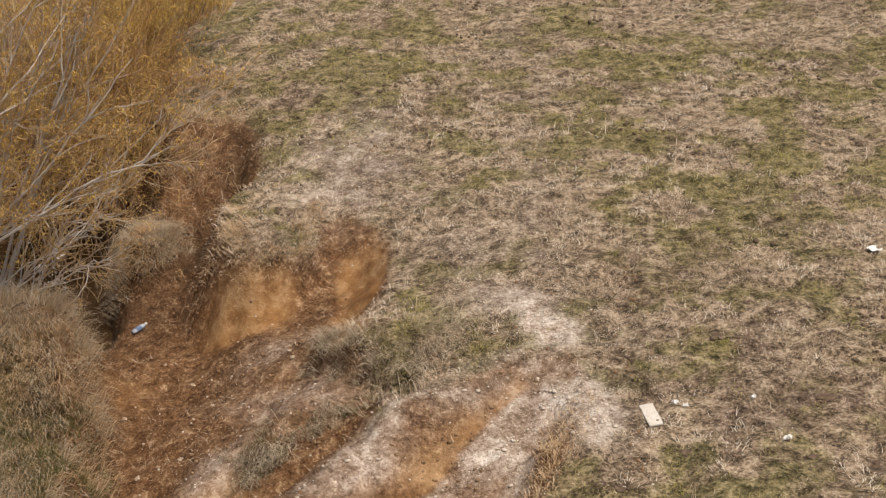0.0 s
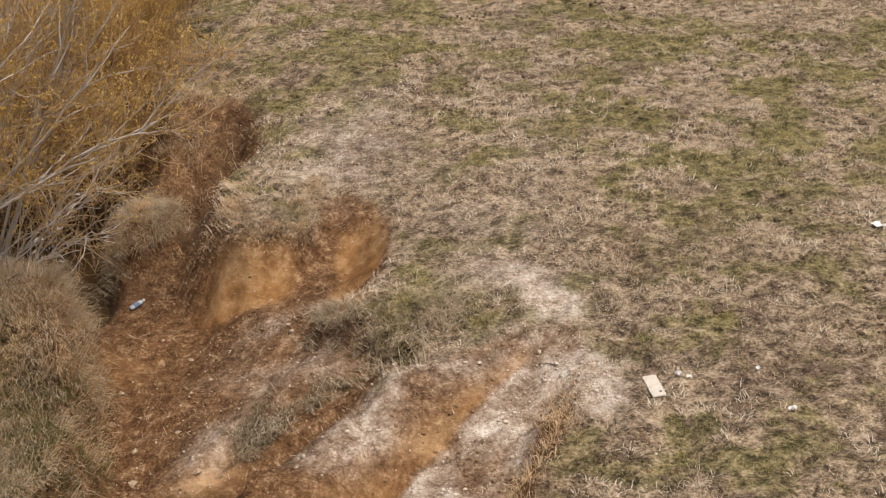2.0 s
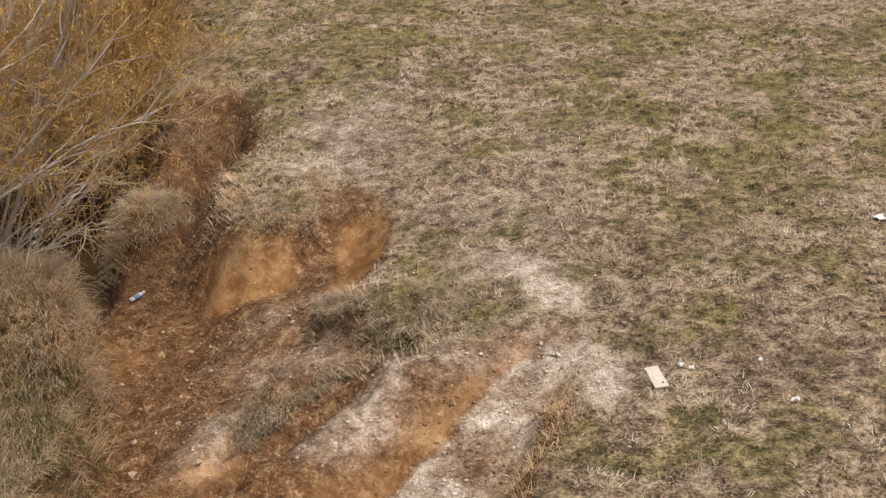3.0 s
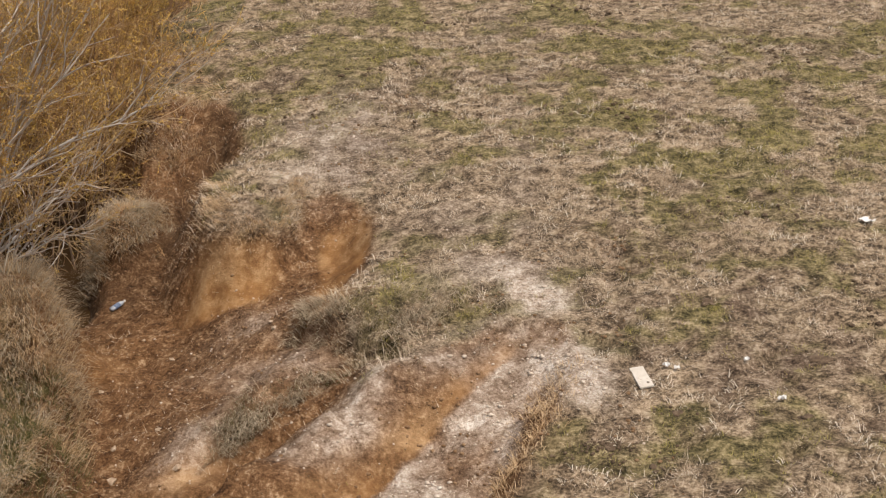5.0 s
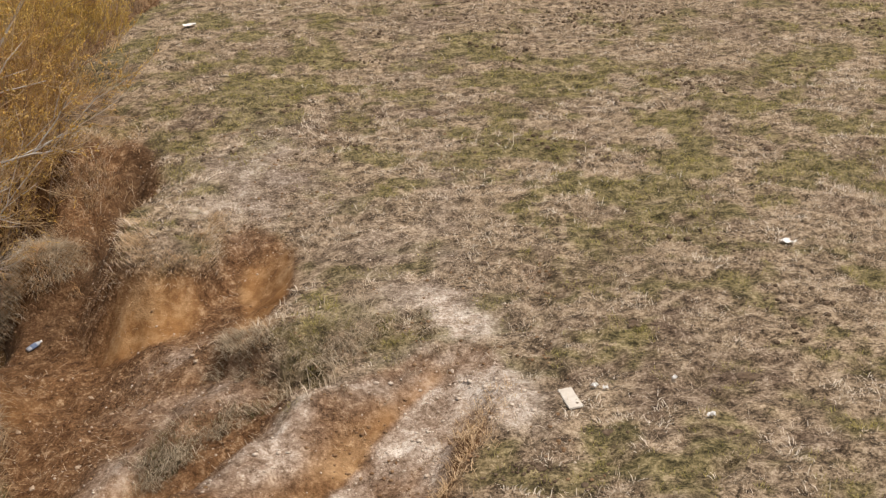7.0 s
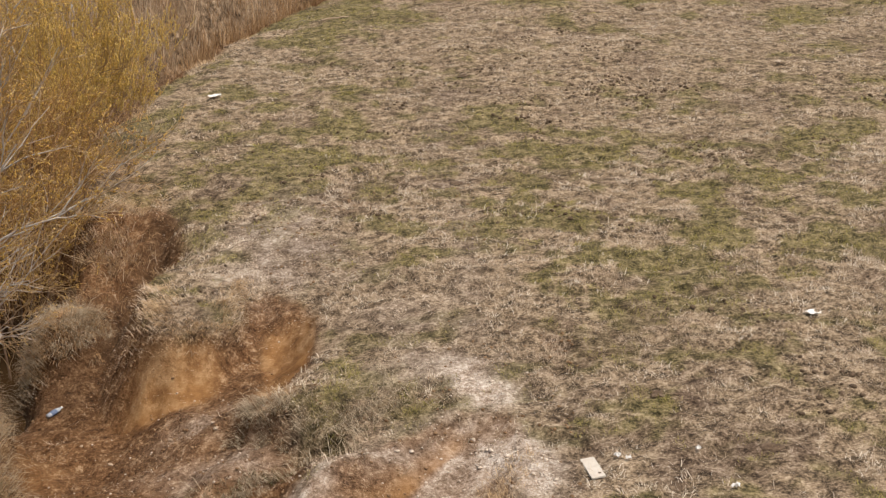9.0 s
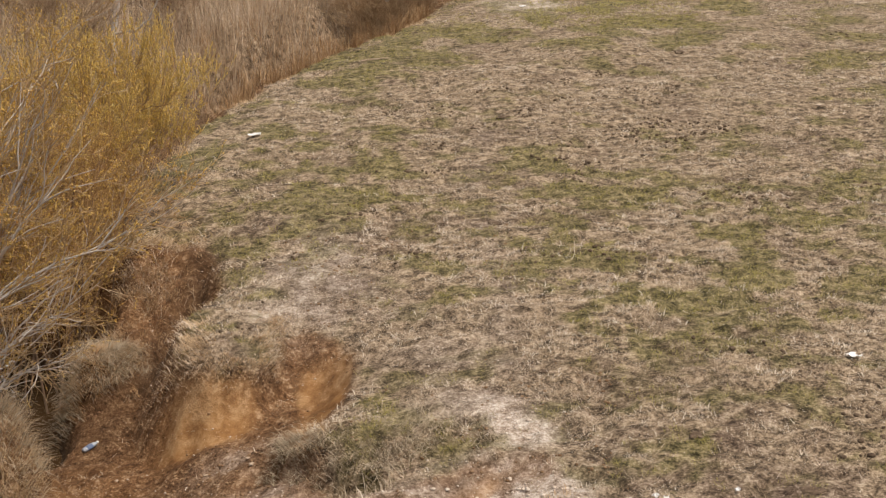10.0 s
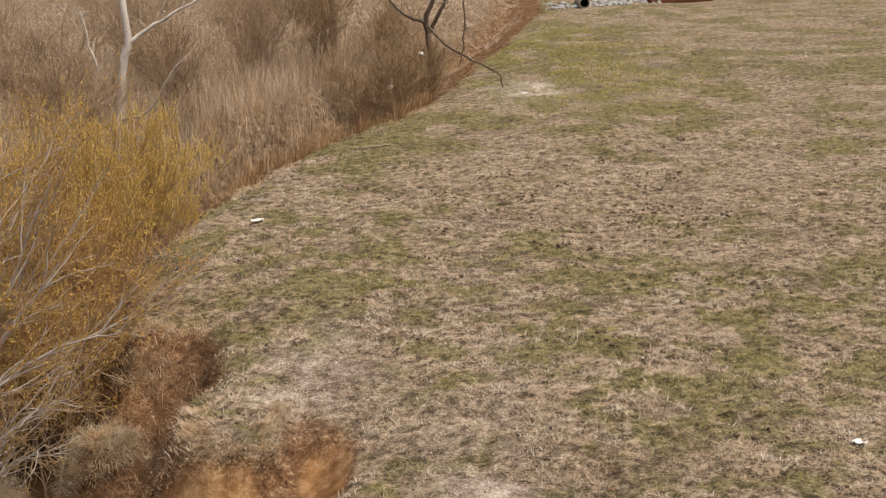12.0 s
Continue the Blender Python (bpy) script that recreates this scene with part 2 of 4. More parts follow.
def ochre_amount(x, y):
    """Raw orange clay on the cut faces."""
    inside = gap(x, y)
    m = sm(0.02, 0.10, inside) * sm(0.75, 0.5, inside) * np.clip(1.6 * blob(x, y, -2.42, 13.66, 0.48, 0.50), 0, 1) * sm(-1.80, -1.98, x)
    a = sm(0.0, 0.06, inside) * sm(0.60, 0.40, inside) * sm(-1.60, -1.45, x) * sm(12.4, 12.8, y) * sm(14.6, 14.2, y)
    crest, foot, rim, _ = rut_lines(y)
    b = sm(0.40, 0.98, (x - crest) / (foot - crest)) * sm(foot + 0.03, foot - 0.03, x) * sm(11.5, 11.2, y) * sm(6.2, 8.4, y)
    c = blob(x, y, -2.2, 10.7, 0.5, 0.25, 40)
    d = blob(x, y, -1.35, 12.3, 0.35, 0.2) + 0.6 * blob(x, y, -3.75, 12.5, 0.35, 0.7)
    e = sm(rim - 0.38, rim - 0.25, x) * sm(rim + 0.04, rim - 0.06, x) * sm(11.55, 11.2, y) * sm(6.2, 8.4, y)
    return np.clip((m + 1.1 * a + 1.0 * b + 0.9 * c + 0.8 * d + 0.45 * e) * (0.8 + 0.5 * fbm(x, y, 0.5, 55, 3)), 0, 1)


def green_amount(x, y):
    """Where green grass grows among the straw."""
    w = sm(24, 17, y)
    n = 0.45 * fbm(x, y * 0.75, 1.6, 201, 4) + 0.55 * w * fbm(x, y * 0.8, 0.45, 203, 3) + 0.25 * fbm(x, y, 6.0, 207, 2) + 0.10
    n = n + (1 - w) * (0.55 * fbm(x, y * 0.6, 2.4, 205, 4) + 0.25 * fbm(x, y * 0.7, 0.8, 209, 2))
    n = n + 1.3 * blob(x, y, 1.85, 14.7, 0.40, 0.7, -20) + 0.9 * blob(x, y, -1.7, 20.5, 1.2, 3.2)
    n = n + 0.6 * blob(x, y, 2.1, 9.5, 0.9, 0.7) + 0.45 * blob(x, y, 1.9, 11.6, 0.9, 1.4) + 0.12 - 1.6 * blob(x, y, 0.8, 9.6, 0.55, 1.0) - 0.5 * blob(x, y, 0.95, 12.2, 0.5, 1.2) + 1.5 * blob(x, y, 3.8, 43.0, 2.6, 8.0) + 0.4 * blob(x, y, -1.2, 30, 1.5, 4)
    n = n + 0.15 * blob(x, y, 2.0, 12.2, 0.7, 1.0) - 0.6 * blob(x, y, 3.4, 12.3, 0.9, 1.4) - 0.5 * blob(x, y, 3.0, 27.5, 2.6, 2.6)
    n = n - 0.4 * blob(x, y, 7.5, 39.0, 3.0, 4.0) - 0.4 * blob(x, y, 2.6, 18.3, 1.6, 1.0)
    n = n + 0.45 * np.exp(-(np.clip(x - rim_x(y), 0, None) / 1.6) ** 2) * sm(17.5, 20, y)
    return sm(0.0, 0.52, n)


def spot_noise(x, y):
    """Clumps a hand to an arm across, larger far out."""
    far = sm(20, 32, y)
    return (fbm(x, y * 0.9, 0.40, 341, 4) * (1 - far) + fbm(x, y * 0.8, 0.8, 343, 4) * far) / 0.5


def green_spots(x, y):
    return sm(-0.25, 0.55, spot_noise(x, y) + 0.85 * green_amount(x, y) - 0.53 + 0.5 * blob(x, y, 3.8, 43.0, 2.6, 8.0) + 0.3 * blob(x, y, -1.2, 30, 2.0, 6))


def pale_spots(x, y):
    wide = fbm(x, y * 0.8, 1.7, 331, 3)
    return sm(0.0, 0.3, -spot_noise(x, y) - 0.45 * green_amount(x, y) + 1.4 * wide + 0.05 + 0.12 * sm(18, 26, y) + 0.5 * blob(x, y, 3.2, 27.5, 2.2, 3.0) + 0.5 * blob(x, y, 7.5, 39.0, 2.5, 4.0))


# ---------------------------------------------------------------- materials
def material(name):
    m = bpy.data.materials.new(name)
    m.use_nodes = True
    nt = m.node_tree
    return m, nt, nt.nodes["Principled BSDF"]


def ramp_node(nt, stops, value):
    r = nt.nodes.new("ShaderNodeValToRGB")
    el = r.color_ramp.elements
    while len(el) < len(stops):
        el.new(0.5)
    for e, (p, c) in zip(el, stops):
        e.position, e.color = p, (*c, 1)
    nt.links.new(value, r.inputs["Fac"])
    return r.outputs["Color"]


def noise_node(nt, scale, detail=4, rough=0.6, coords="Object"):
    tc = nt.nodes.new("ShaderNodeTexCoord")
    n = nt.nodes.new("ShaderNodeTexNoise")
    n.inputs["Scale"].default_value, n.inputs["Detail"].default_value, n.inputs["Roughness"].default_value = scale, detail, rough
    nt.links.new(tc.outputs[coords], n.inputs["Vector"])
    return n.outputs["Fac"]


def mix_node(nt, fac, a, b, blend="MIX"):
    m = nt.nodes.new("ShaderNodeMix")
    m.data_type, m.blend_type = "RGBA", blend
    for sock, v in ((m.inputs[0], fac), (m.inputs[6], a), (m.inputs[7], b)):
        if isinstance(v, (int, float)):
            sock.default_value = v
        elif isinstance(v, tuple):
            sock.default_value = (*v, 1)
        else:
            nt.links.new(v, sock)
    return m.outputs[2]


def math_node(nt, op, a, b):
    m = nt.nodes.new("ShaderNodeMath")
    m.operation = op
    for sock, v in zip(m.inputs, (a, b)):
        if isinstance(v, (int, float)):
            sock.default_value = v
        else:
            nt.links.new(v, sock)
    return m.outputs[0]


def bump_node(nt, bsdf, height, strength, distance):
    b = nt.nodes.new("ShaderNodeBump")
    b.inputs["Strength"].default_value, b.inputs["Distance"].default_value = strength, distance
    nt.links.new(height, b.inputs["Height"])
    nt.links.new(b.outputs["Normal"], bsdf.inputs["Normal"])


def speckled(name, stops, scale=12.0, rough=0.9, bump=0.3, distance=0.01, detail=5):
    """A rough surface whose colour wanders between the stops at two scales."""
    m, nt, b = material(name)
    f = noise_node(nt, scale, detail, 0.65)
    g = noise_node(nt, scale * 0.17, 3, 0.5)
    v = math_node(nt, "ADD", math_node(nt, "MULTIPLY", f, 0.6), math_node(nt, "MULTIPLY", g, 0.4))
    nt.links.new(ramp_node(nt, stops, v), b.inputs["Base Color"])
    b.inputs["Roughness"].default_value = rough
    b.inputs["Specular IOR Level"].default_value = 0.2
    bump_node(nt, b, f, bump, distance)
    return m


def blades(name, stops, rough=0.75, through_light=0.0, broad=0.0):
    """Leaves, blades or twigs: each island has a colour of its own."""
    m, nt, b = material(name)
    geo = nt.nodes.new("ShaderNodeNewGeometry")
    f = noise_node(nt, 5.0, 4, 0.7)
    f = math_node(nt, "MULTIPLY_ADD", f, 1.9)
    f.node.inputs[2].default_value = -0.45
    v = math_node(nt, "ADD", math_node(nt, "MULTIPLY", geo.outputs["Random Per Island"], 0.55), math_node(nt, "MULTIPLY", f, 0.45))
    if broad:
        g = math_node(nt, "MULTIPLY_ADD", noise_node(nt, 0.75, 3, 0.6), 2.2 * broad)
        g.node.inputs[2].default_value = -1.1 * broad
        v = math_node(nt, "ADD", v, g)
    col = ramp_node(nt, stops, v)
    nt.links.new(col, b.inputs["Base Color"])
    b.inputs["Roughness"].default_value = rough
    b.inputs["Specular IOR Level"].default_value = 0.25
    if through_light:
        tr = nt.nodes.new("ShaderNodeBsdfTranslucent")
        nt.links.new(col, tr.inputs["Color"])
        mx = nt.nodes.new("ShaderNodeMixShader")
        mx.inputs[0].default_value = through_light
        nt.links.new(b.outputs[0], mx.inputs[1])
        nt.links.new(tr.outputs[0], mx.inputs[2])
        nt.links.new(mx.outputs[0], nt.nodes["Material Output"].inputs["Surface"])
    return m


def ground_material():
    m, nt, b = material("pasture_soil")

    def attr(name):
        a = nt.nodes.new("ShaderNodeAttribute")
        a.attribute_name = name
        return a.outputs["Fac"]

    coarse, mid, fine = noise_node(nt, 1.3, 4), noise_node(nt, 7, 5, 0.75), noise_node(nt, 34, 4, 0.75)
    grain = math_node(nt, "ADD", math_node(nt, "MULTIPLY", mid, 0.55), math_node(nt, "MULTIPLY", fine, 0.45))
    turf = ramp_node(nt, [(0.40, (0.034, 0.024, 0.015)), (0.465, (0.128, 0.094, 0.062)), (0.53, (0.31, 0.232, 0.155)), (0.62, (0.55, 0.445, 0.325))], grain)
    green = ramp_node(nt, [(0.40, (0.028, 0.024, 0.010)), (0.47, (0.095, 0.082, 0.036)), (0.54, (0.215, 0.176, 0.084)), (0.64, (0.42, 0.345, 0.20))], grain)
    soil = ramp_node(nt, [(0.38, (0.040, 0.019, 0.009)), (0.46, (0.112, 0.056, 0.025)), (0.54, (0.200, 0.110, 0.054)), (0.64, (0.44, 0.31, 0.195))], grain)
    dirt = ramp_node(nt, [(0.39, (0.028, 0.018, 0.012)), (0.46, (0.100, 0.068, 0.046)), (0.53, (0.205, 0.148, 0.105)), (0.63, (0.46, 0.375, 0.295))], grain)
    ochre = ramp_node(nt, [(0.38, (0.125, 0.058, 0.020)), (0.5, (0.265, 0.140, 0.056)), (0.64, (0.45, 0.295, 0.155))], math_node(nt, "ADD", math_node(nt, "MULTIPLY", mid, 0.4), math_node(nt, "MULTIPLY", coarse, 0.6)))
    chalk = ramp_node(nt, [(0.37, (0.17, 0.115, 0.078)), (0.45, (0.37, 0.29, 0.225)), (0.53, (0.57, 0.49, 0.42)), (0.64, (0.78, 0.74, 0.69))], grain)
    # Wet soil at the waterline, plus shade painted into the ditch and poolside.
    wet_shade = ramp_node(nt, [(0.3, (0.022, 0.014, 0.009)), (0.7, (0.07, 0.045, 0.026))], grain)
    col = mix_node(nt, math_node(nt, "MULTIPLY", attr("green"), 0.9), turf, green)
    col = mix_node(nt, attr("dirt"), col, dirt)
    col = mix_node(nt, attr("bare"), col, soil)
    col = mix_node(nt, attr("ochre"), col, ochre)
    col = mix_node(nt, attr("chalk"), col, chalk)
    col = mix_node(nt, attr("wet_shade"), col, wet_shade)
    tone = nt.nodes.new("ShaderNodeMapRange")
    nt.links.new(coarse, tone.inputs["Value"])
    tone.inputs["To Min"].default_value, tone.inputs["To Max"].default_value = 0.72, 1.28
    col = mix_node(nt, 1.0, col, tone.outputs[0], "MULTIPLY")
    nt.links.new(col, b.inputs["Base Color"])
    b.inputs["Roughness"].default_value = 0.95
    b.inputs["Specular IOR Level"].default_value = 0.15
    bump_node(nt, b, grain, 1.0, 0.06)
    soft = nt.nodes.new("ShaderNodeMapRange")
    nt.links.new(attr("ochre"), soft.inputs["Value"])
    soft.inputs["To Min"].default_value, soft.inputs["To Max"].default_value = 1.0, 0.35
    bump = [q for q in nt.nodes if q.type == "BUMP"][0]
    nt.links.new(soft.outputs[0], bump.inputs["Strength"])
    return m


M_GROUND = ground_material()
M_STRAW = blades("straw", [(0.12, (0.19, 0.142, 0.095)), (0.35, (0.41, 0.316, 0.226)), (0.6, (0.62, 0.500, 0.376)), (0.9, (0.85, 0.750, 0.625))], 0.7, 0.2, 0.7)
M_GREEN = blades("green_grass", [(0.12, (0.140, 0.125, 0.032)), (0.4, (0.310, 0.276, 0.074)), (0.75, (0.51, 0.440, 0.155)), (1.0, (0.72, 0.62, 0.35))], 0.6, 0.35, 0.35)
M_SEDGE = blades("bank_sedge", [(0.12, (0.050, 0.050, 0.014)), (0.4, (0.105, 0.100, 0.030)), (0.75, (0.175, 0.155, 0.060)), (1.0, (0.30, 0.25, 0.13))], 0.6, 0.25)
M_GREY = blades("dead_grass", [(0.12, (0.15, 0.115, 0.075)), (0.4, (0.32, 0.255, 0.175)), (0.7, (0.50, 0.42, 0.31)), (0.95, (0.70, 0.62, 0.50))], 0.75, 0.25)
M_BROWN = blades("dry_reed", [(0.12, (0.16, 0.088, 0.042)), (0.4, (0.34, 0.205, 0.10)), (0.7, (0.50, 0.33, 0.18)), (0.95, (0.64, 0.48, 0.30))], 0.8, 0.3)
M_REED = blades("amber_reed", [(0.12, (0.28, 0.175, 0.092)), (0.4, (0.47, 0.325, 0.185)), (0.7, (0.63, 0.475, 0.30)), (0.95, (0.76, 0.62, 0.45))], 0.8, 0.35, 0.4)
# Amber reed lightened towards pink, so the haze over the thicket is in its colour.
M_HAZE = blades("hazed_reed", [(0.12, (0.35, 0.235, 0.145)), (0.4, (0.55, 0.405, 0.265)), (0.7, (0.70, 0.56, 0.405)), (0.95, (0.81, 0.70, 0.56))], 0.8, 0.4, 0.5)
M_STEM = speckled("willow_bark", [(0.3, (0.38, 0.32, 0.27)), (0.5, (0.60, 0.54, 0.485)), (0.7, (0.74, 0.69, 0.63))], 30, 0.8, 0.3, 0.004)
M_TWIG = blades("willow_twig", [(0.12, (0.42, 0.265, 0.130)), (0.45, (0.59, 0.425, 0.235)), (0.75, (0.71, 0.56, 0.365)), (0.95, (0.80, 0.69, 0.53))], 0.7, 0.5)
M_TWIGDARK = blades("brown_willow_twig", [(0.12, (0.29, 0.160, 0.064)), (0.45, (0.48, 0.290, 0.122)), (0.75, (0.62, 0.42, 0.20)), (0.95, (0.72, 0.56, 0.35))], 0.7, 0.4)
M_PALE = blades("bleached_straw", [(0.1, (0.50, 0.415, 0.315)), (0.5, (0.73, 0.64, 0.525)), (0.9, (0.88, 0.82, 0.72))], 0.7, 0.2)
M_BUD = blades("willow_catkin", [(0.12, (0.60, 0.375, 0.09)), (0.5, (0.76, 0.52, 0.15)), (0.9, (0.86, 0.67, 0.28))], 0.7, 0.45)
M_BUDY = blades("willow_catkin_bright", [(0.12, (0.70, 0.48, 0.11)), (0.5, (0.84, 0.64, 0.20)), (0.9, (0.90, 0.77, 0.38))], 0.7, 0.5)
M_TWIGBARK = speckled("brown_bark", [(0.3, (0.13, 0.085, 0.055)), (0.5, (0.25, 0.17, 0.115)), (0.7, (0.36, 0.26, 0.18))], 25, 0.9, 0.5, 0.01)
M_BARK = speckled("dark_bark", [(0.3, (0.06, 0.042, 0.03)), (0.5, (0.135, 0.10, 0.072)), (0.7, (0.22, 0.17, 0.13))], 25, 0.9, 0.5, 0.01)
M_STONE = speckled("pale_stone", [(0.3, (0.22, 0.155, 0.10)), (0.5, (0.38, 0.29, 0.21)), (0.7, (0.56, 0.47, 0.38))], 22, 0.9, 0.4, 0.006)
M_CLOD = speckled("soil_clod", [(0.3, (0.10, 0.055, 0.028)), (0.5, (0.23, 0.14, 0.078)), (0.7, (0.38, 0.26, 0.16))], 22, 0.95, 0.5, 0.01)
M_BOARD = speckled("weathered_white_board", [(0.3, (0.46, 0.41, 0.35)), (0.5, (0.58, 0.535, 0.475)), (0.7, (0.64, 0.60, 0.55))], 18, 0.6, 0.2, 0.002)
M_PAPER = speckled("white_paper", [(0.3, (0.62, 0.60, 0.58)), (0.5, (0.74, 0.73, 0.72)), (0.7, (0.82, 0.81, 0.80))], 20, 0.6, 0.3, 0.003)
M_LABEL = speckled("faded_blue_label", [(0.3, (0.06, 0.08, 0.15)), (0.5, (0.11, 0.15, 0.25)), (0.7, (0.24, 0.29, 0.40))], 30, 0.5, 0.1, 0.001)
M_PLASTIC = speckled("cloudy_plastic", [(0.3, (0.22, 0.24, 0.29)), (0.5, (0.36, 0.39, 0.45)), (0.7, (0.56, 0.58, 0.62))], 30, 0.25, 0.2, 0.002)
M_CHALK = speckled("chalk_crumb", [(0.3, (0.36, 0.27, 0.20)), (0.5, (0.56, 0.47, 0.39)), (0.7, (0.76, 0.70, 0.63))], 22, 0.95, 0.4, 0.006)
M_DUNG = speckled("dry_dung", [(0.3, (0.045, 0.030, 0.020)), (0.5, (0.115, 0.080, 0.054)), (0.7, (0.22, 0.165, 0.115))], 30, 0.95, 0.6, 0.01)
M_ROCK = speckled("grey_rock", [(0.3, (0.16, 0.16, 0.16)), (0.5, (0.34, 0.34, 0.34)), (0.7, (0.52, 0.52, 0.52))], 6, 0.9, 0.4, 0.02)
M_RUST = speckled("rusty_steel", [(0.3, (0.09, 0.035, 0.02)), (0.5, (0.18, 0.075, 0.04)), (0.7, (0.28, 0.13, 0.075))], 8, 0.8, 0.2, 0.005)
M_DARK = speckled("pipe_inside", [(0.3, (0.01, 0.01, 0.01)), (0.7, (0.03, 0.028, 0.026))], 8)


def water_material():
    m, nt, b = material("creek_water")
    b.inputs["Base Color"].default_value = (0.055, 0.032, 0.015, 1)
    b.inputs["Roughness"].default_value = 0.12
    b.inputs["IOR"].default_value = 1.33
    b.inputs["Specular IOR Level"].default_value = 0.3
    bump_node(nt, b, noise_node(nt, 5, 2), 0.08, 0.02)
    return m


M_WATER = water_material()


# ---------------------------------------------------------------- mesh helpers
def mesh_of(name, verts, faces, mat, smooth=False):
    """A mesh from numpy arrays: faces all of one size."""
    me = bpy.data.meshes.new(name)
    verts, faces = np.asarray(verts, np.float32), np.asarray(faces, np.int32)
    n, k = faces.shape
    me.vertices.add(len(verts))
    me.vertices.foreach_set("co", verts.ravel())
    me.loops.add(n * k)
    me.loops.foreach_set("vertex_index", faces.ravel())
    me.polygons.add(n)
    me.polygons.foreach_set("loop_start", np.arange(0, n * k, k, dtype=np.int32))
    me.polygons.foreach_set("loop_total", np.full(n, k, np.int32))
    if smooth:
        me.polygons.foreach_set("use_smooth", np.ones(n, bool))
    me.materials.append(mat)
    me.update(calc_edges=True)
    return me


def part(name, me, parent, label=""):
    ob = new(name, me)
    ob.parent = parent
    return tagged(ob, label)


def bm_mesh(name, bm, mat, smooth=False):
    me = bpy.data.meshes.new(name)
    if smooth:
        for f in bm.faces:
            f.smooth = True
    bm.to_mesh(me)
    bm.free()
    me.materials.append(mat)
    return me


# ---------------------------------------------------------------- ground sheet
def grown(start, step, rate, end):
    out, v = [], start
    while abs(v) < abs(end):
        step *= rate
        v += step
        out.append(v)
    return out


def ground_sheet():
    xs = np.r_[grown(-7.5, -0.12, 1.16, -400)[::-1], np.arange(-7.5, 6.0, 0.055), grown(6.0, 0.08, 1.13, 400)]
    ys = np.r_[grown(8.0, -0.1, 1.25, -300)[::-1], np.arange(8.0, 20.0, 0.055), np.arange(20, 34, 0.11), np.arange(34, 66, 0.3), grown(66, 0.4, 1.2, 600)]
    X, Y = np.meshgrid(xs, ys)
    x, y = X.ravel(), Y.ravel()
    z = terrain(x, y)
    nx, ny = len(xs), len(ys)
    i = np.arange(nx * ny).reshape(ny, nx)
    quads = np.stack([i[:-1, :-1], i[:-1, 1:], i[1:, 1:], i[1:, :-1]], -1).reshape(-1, 4)
    me = mesh_of("ground", np.stack([x, y, z], 1), quads, M_GROUND, True)
    # Left of the creek the ground is thatched with dead grass.
    left = sm(0.2, 0.9, np.interp(y, LEFT_Y, LEFT_X) - x)
    layers = {
        "bare": soil_amount(x, y) * (1 - 0.75 * left),
        "dirt": dirt_amount(x, y) * (1 - left),
        "ochre": ochre_amount(x, y),
        "chalk": chalk_amount(x, y),
        "green": np.maximum(green_spots(x, y) * (1 - left), left * (y < 11.8)),
        # First term is the wet waterline; the ditch and poolside terms paint in shade.
        "wet_shade": np.clip(sm(WATER + 0.30, WATER + 0.06, z) * 0.8 + 0.55 * path_blob(x, y, ((-3.2, 15.3), (-3.12, 16.2), (-2.98, 17.0), (-2.98, 17.7)), 0.28) + 0.40 * blob(x, y, -3.65, 14.7, 0.45, 0.9), 0, 0.8),
    }
    for key, v in layers.items():
        a = me.attributes.new(key, "FLOAT", "POINT")
        a.data.foreach_set("value", v.astype(np.float32))
    return tagged(new("ground", me), "dry spring pasture with worn soil and a clay gully", "ground", kind="structure")


ground_sheet()


def creek():
    ys = np.linspace(13.2, 37.5, 80)
    v, f = [], []
    for k, y in enumerate(ys):
        v += [(float(np.interp(y, LEFT_Y, LEFT_X)) - 0.9, y, WATER), (float(rim_x(y)) + 0.1, y, WATER)]
        if k:
            f.append((2 * k - 2, 2 * k - 1, 2 * k + 1, 2 * k))
    me = mesh_of("water", v, f, M_WATER)
    return tagged(new("water", me), "still dark creek water under the bank", "water", kind="structure")


creek()


# ---------------------------------------------------------------- grass

def scatter(n, x0, x1, y0, y1, keep):
    x, y = rng.uniform(x0, x1, n), rng.uniform(y0, y1, n)
    k = rng.random(n) < keep(x, y)
    return x[k], y[k]


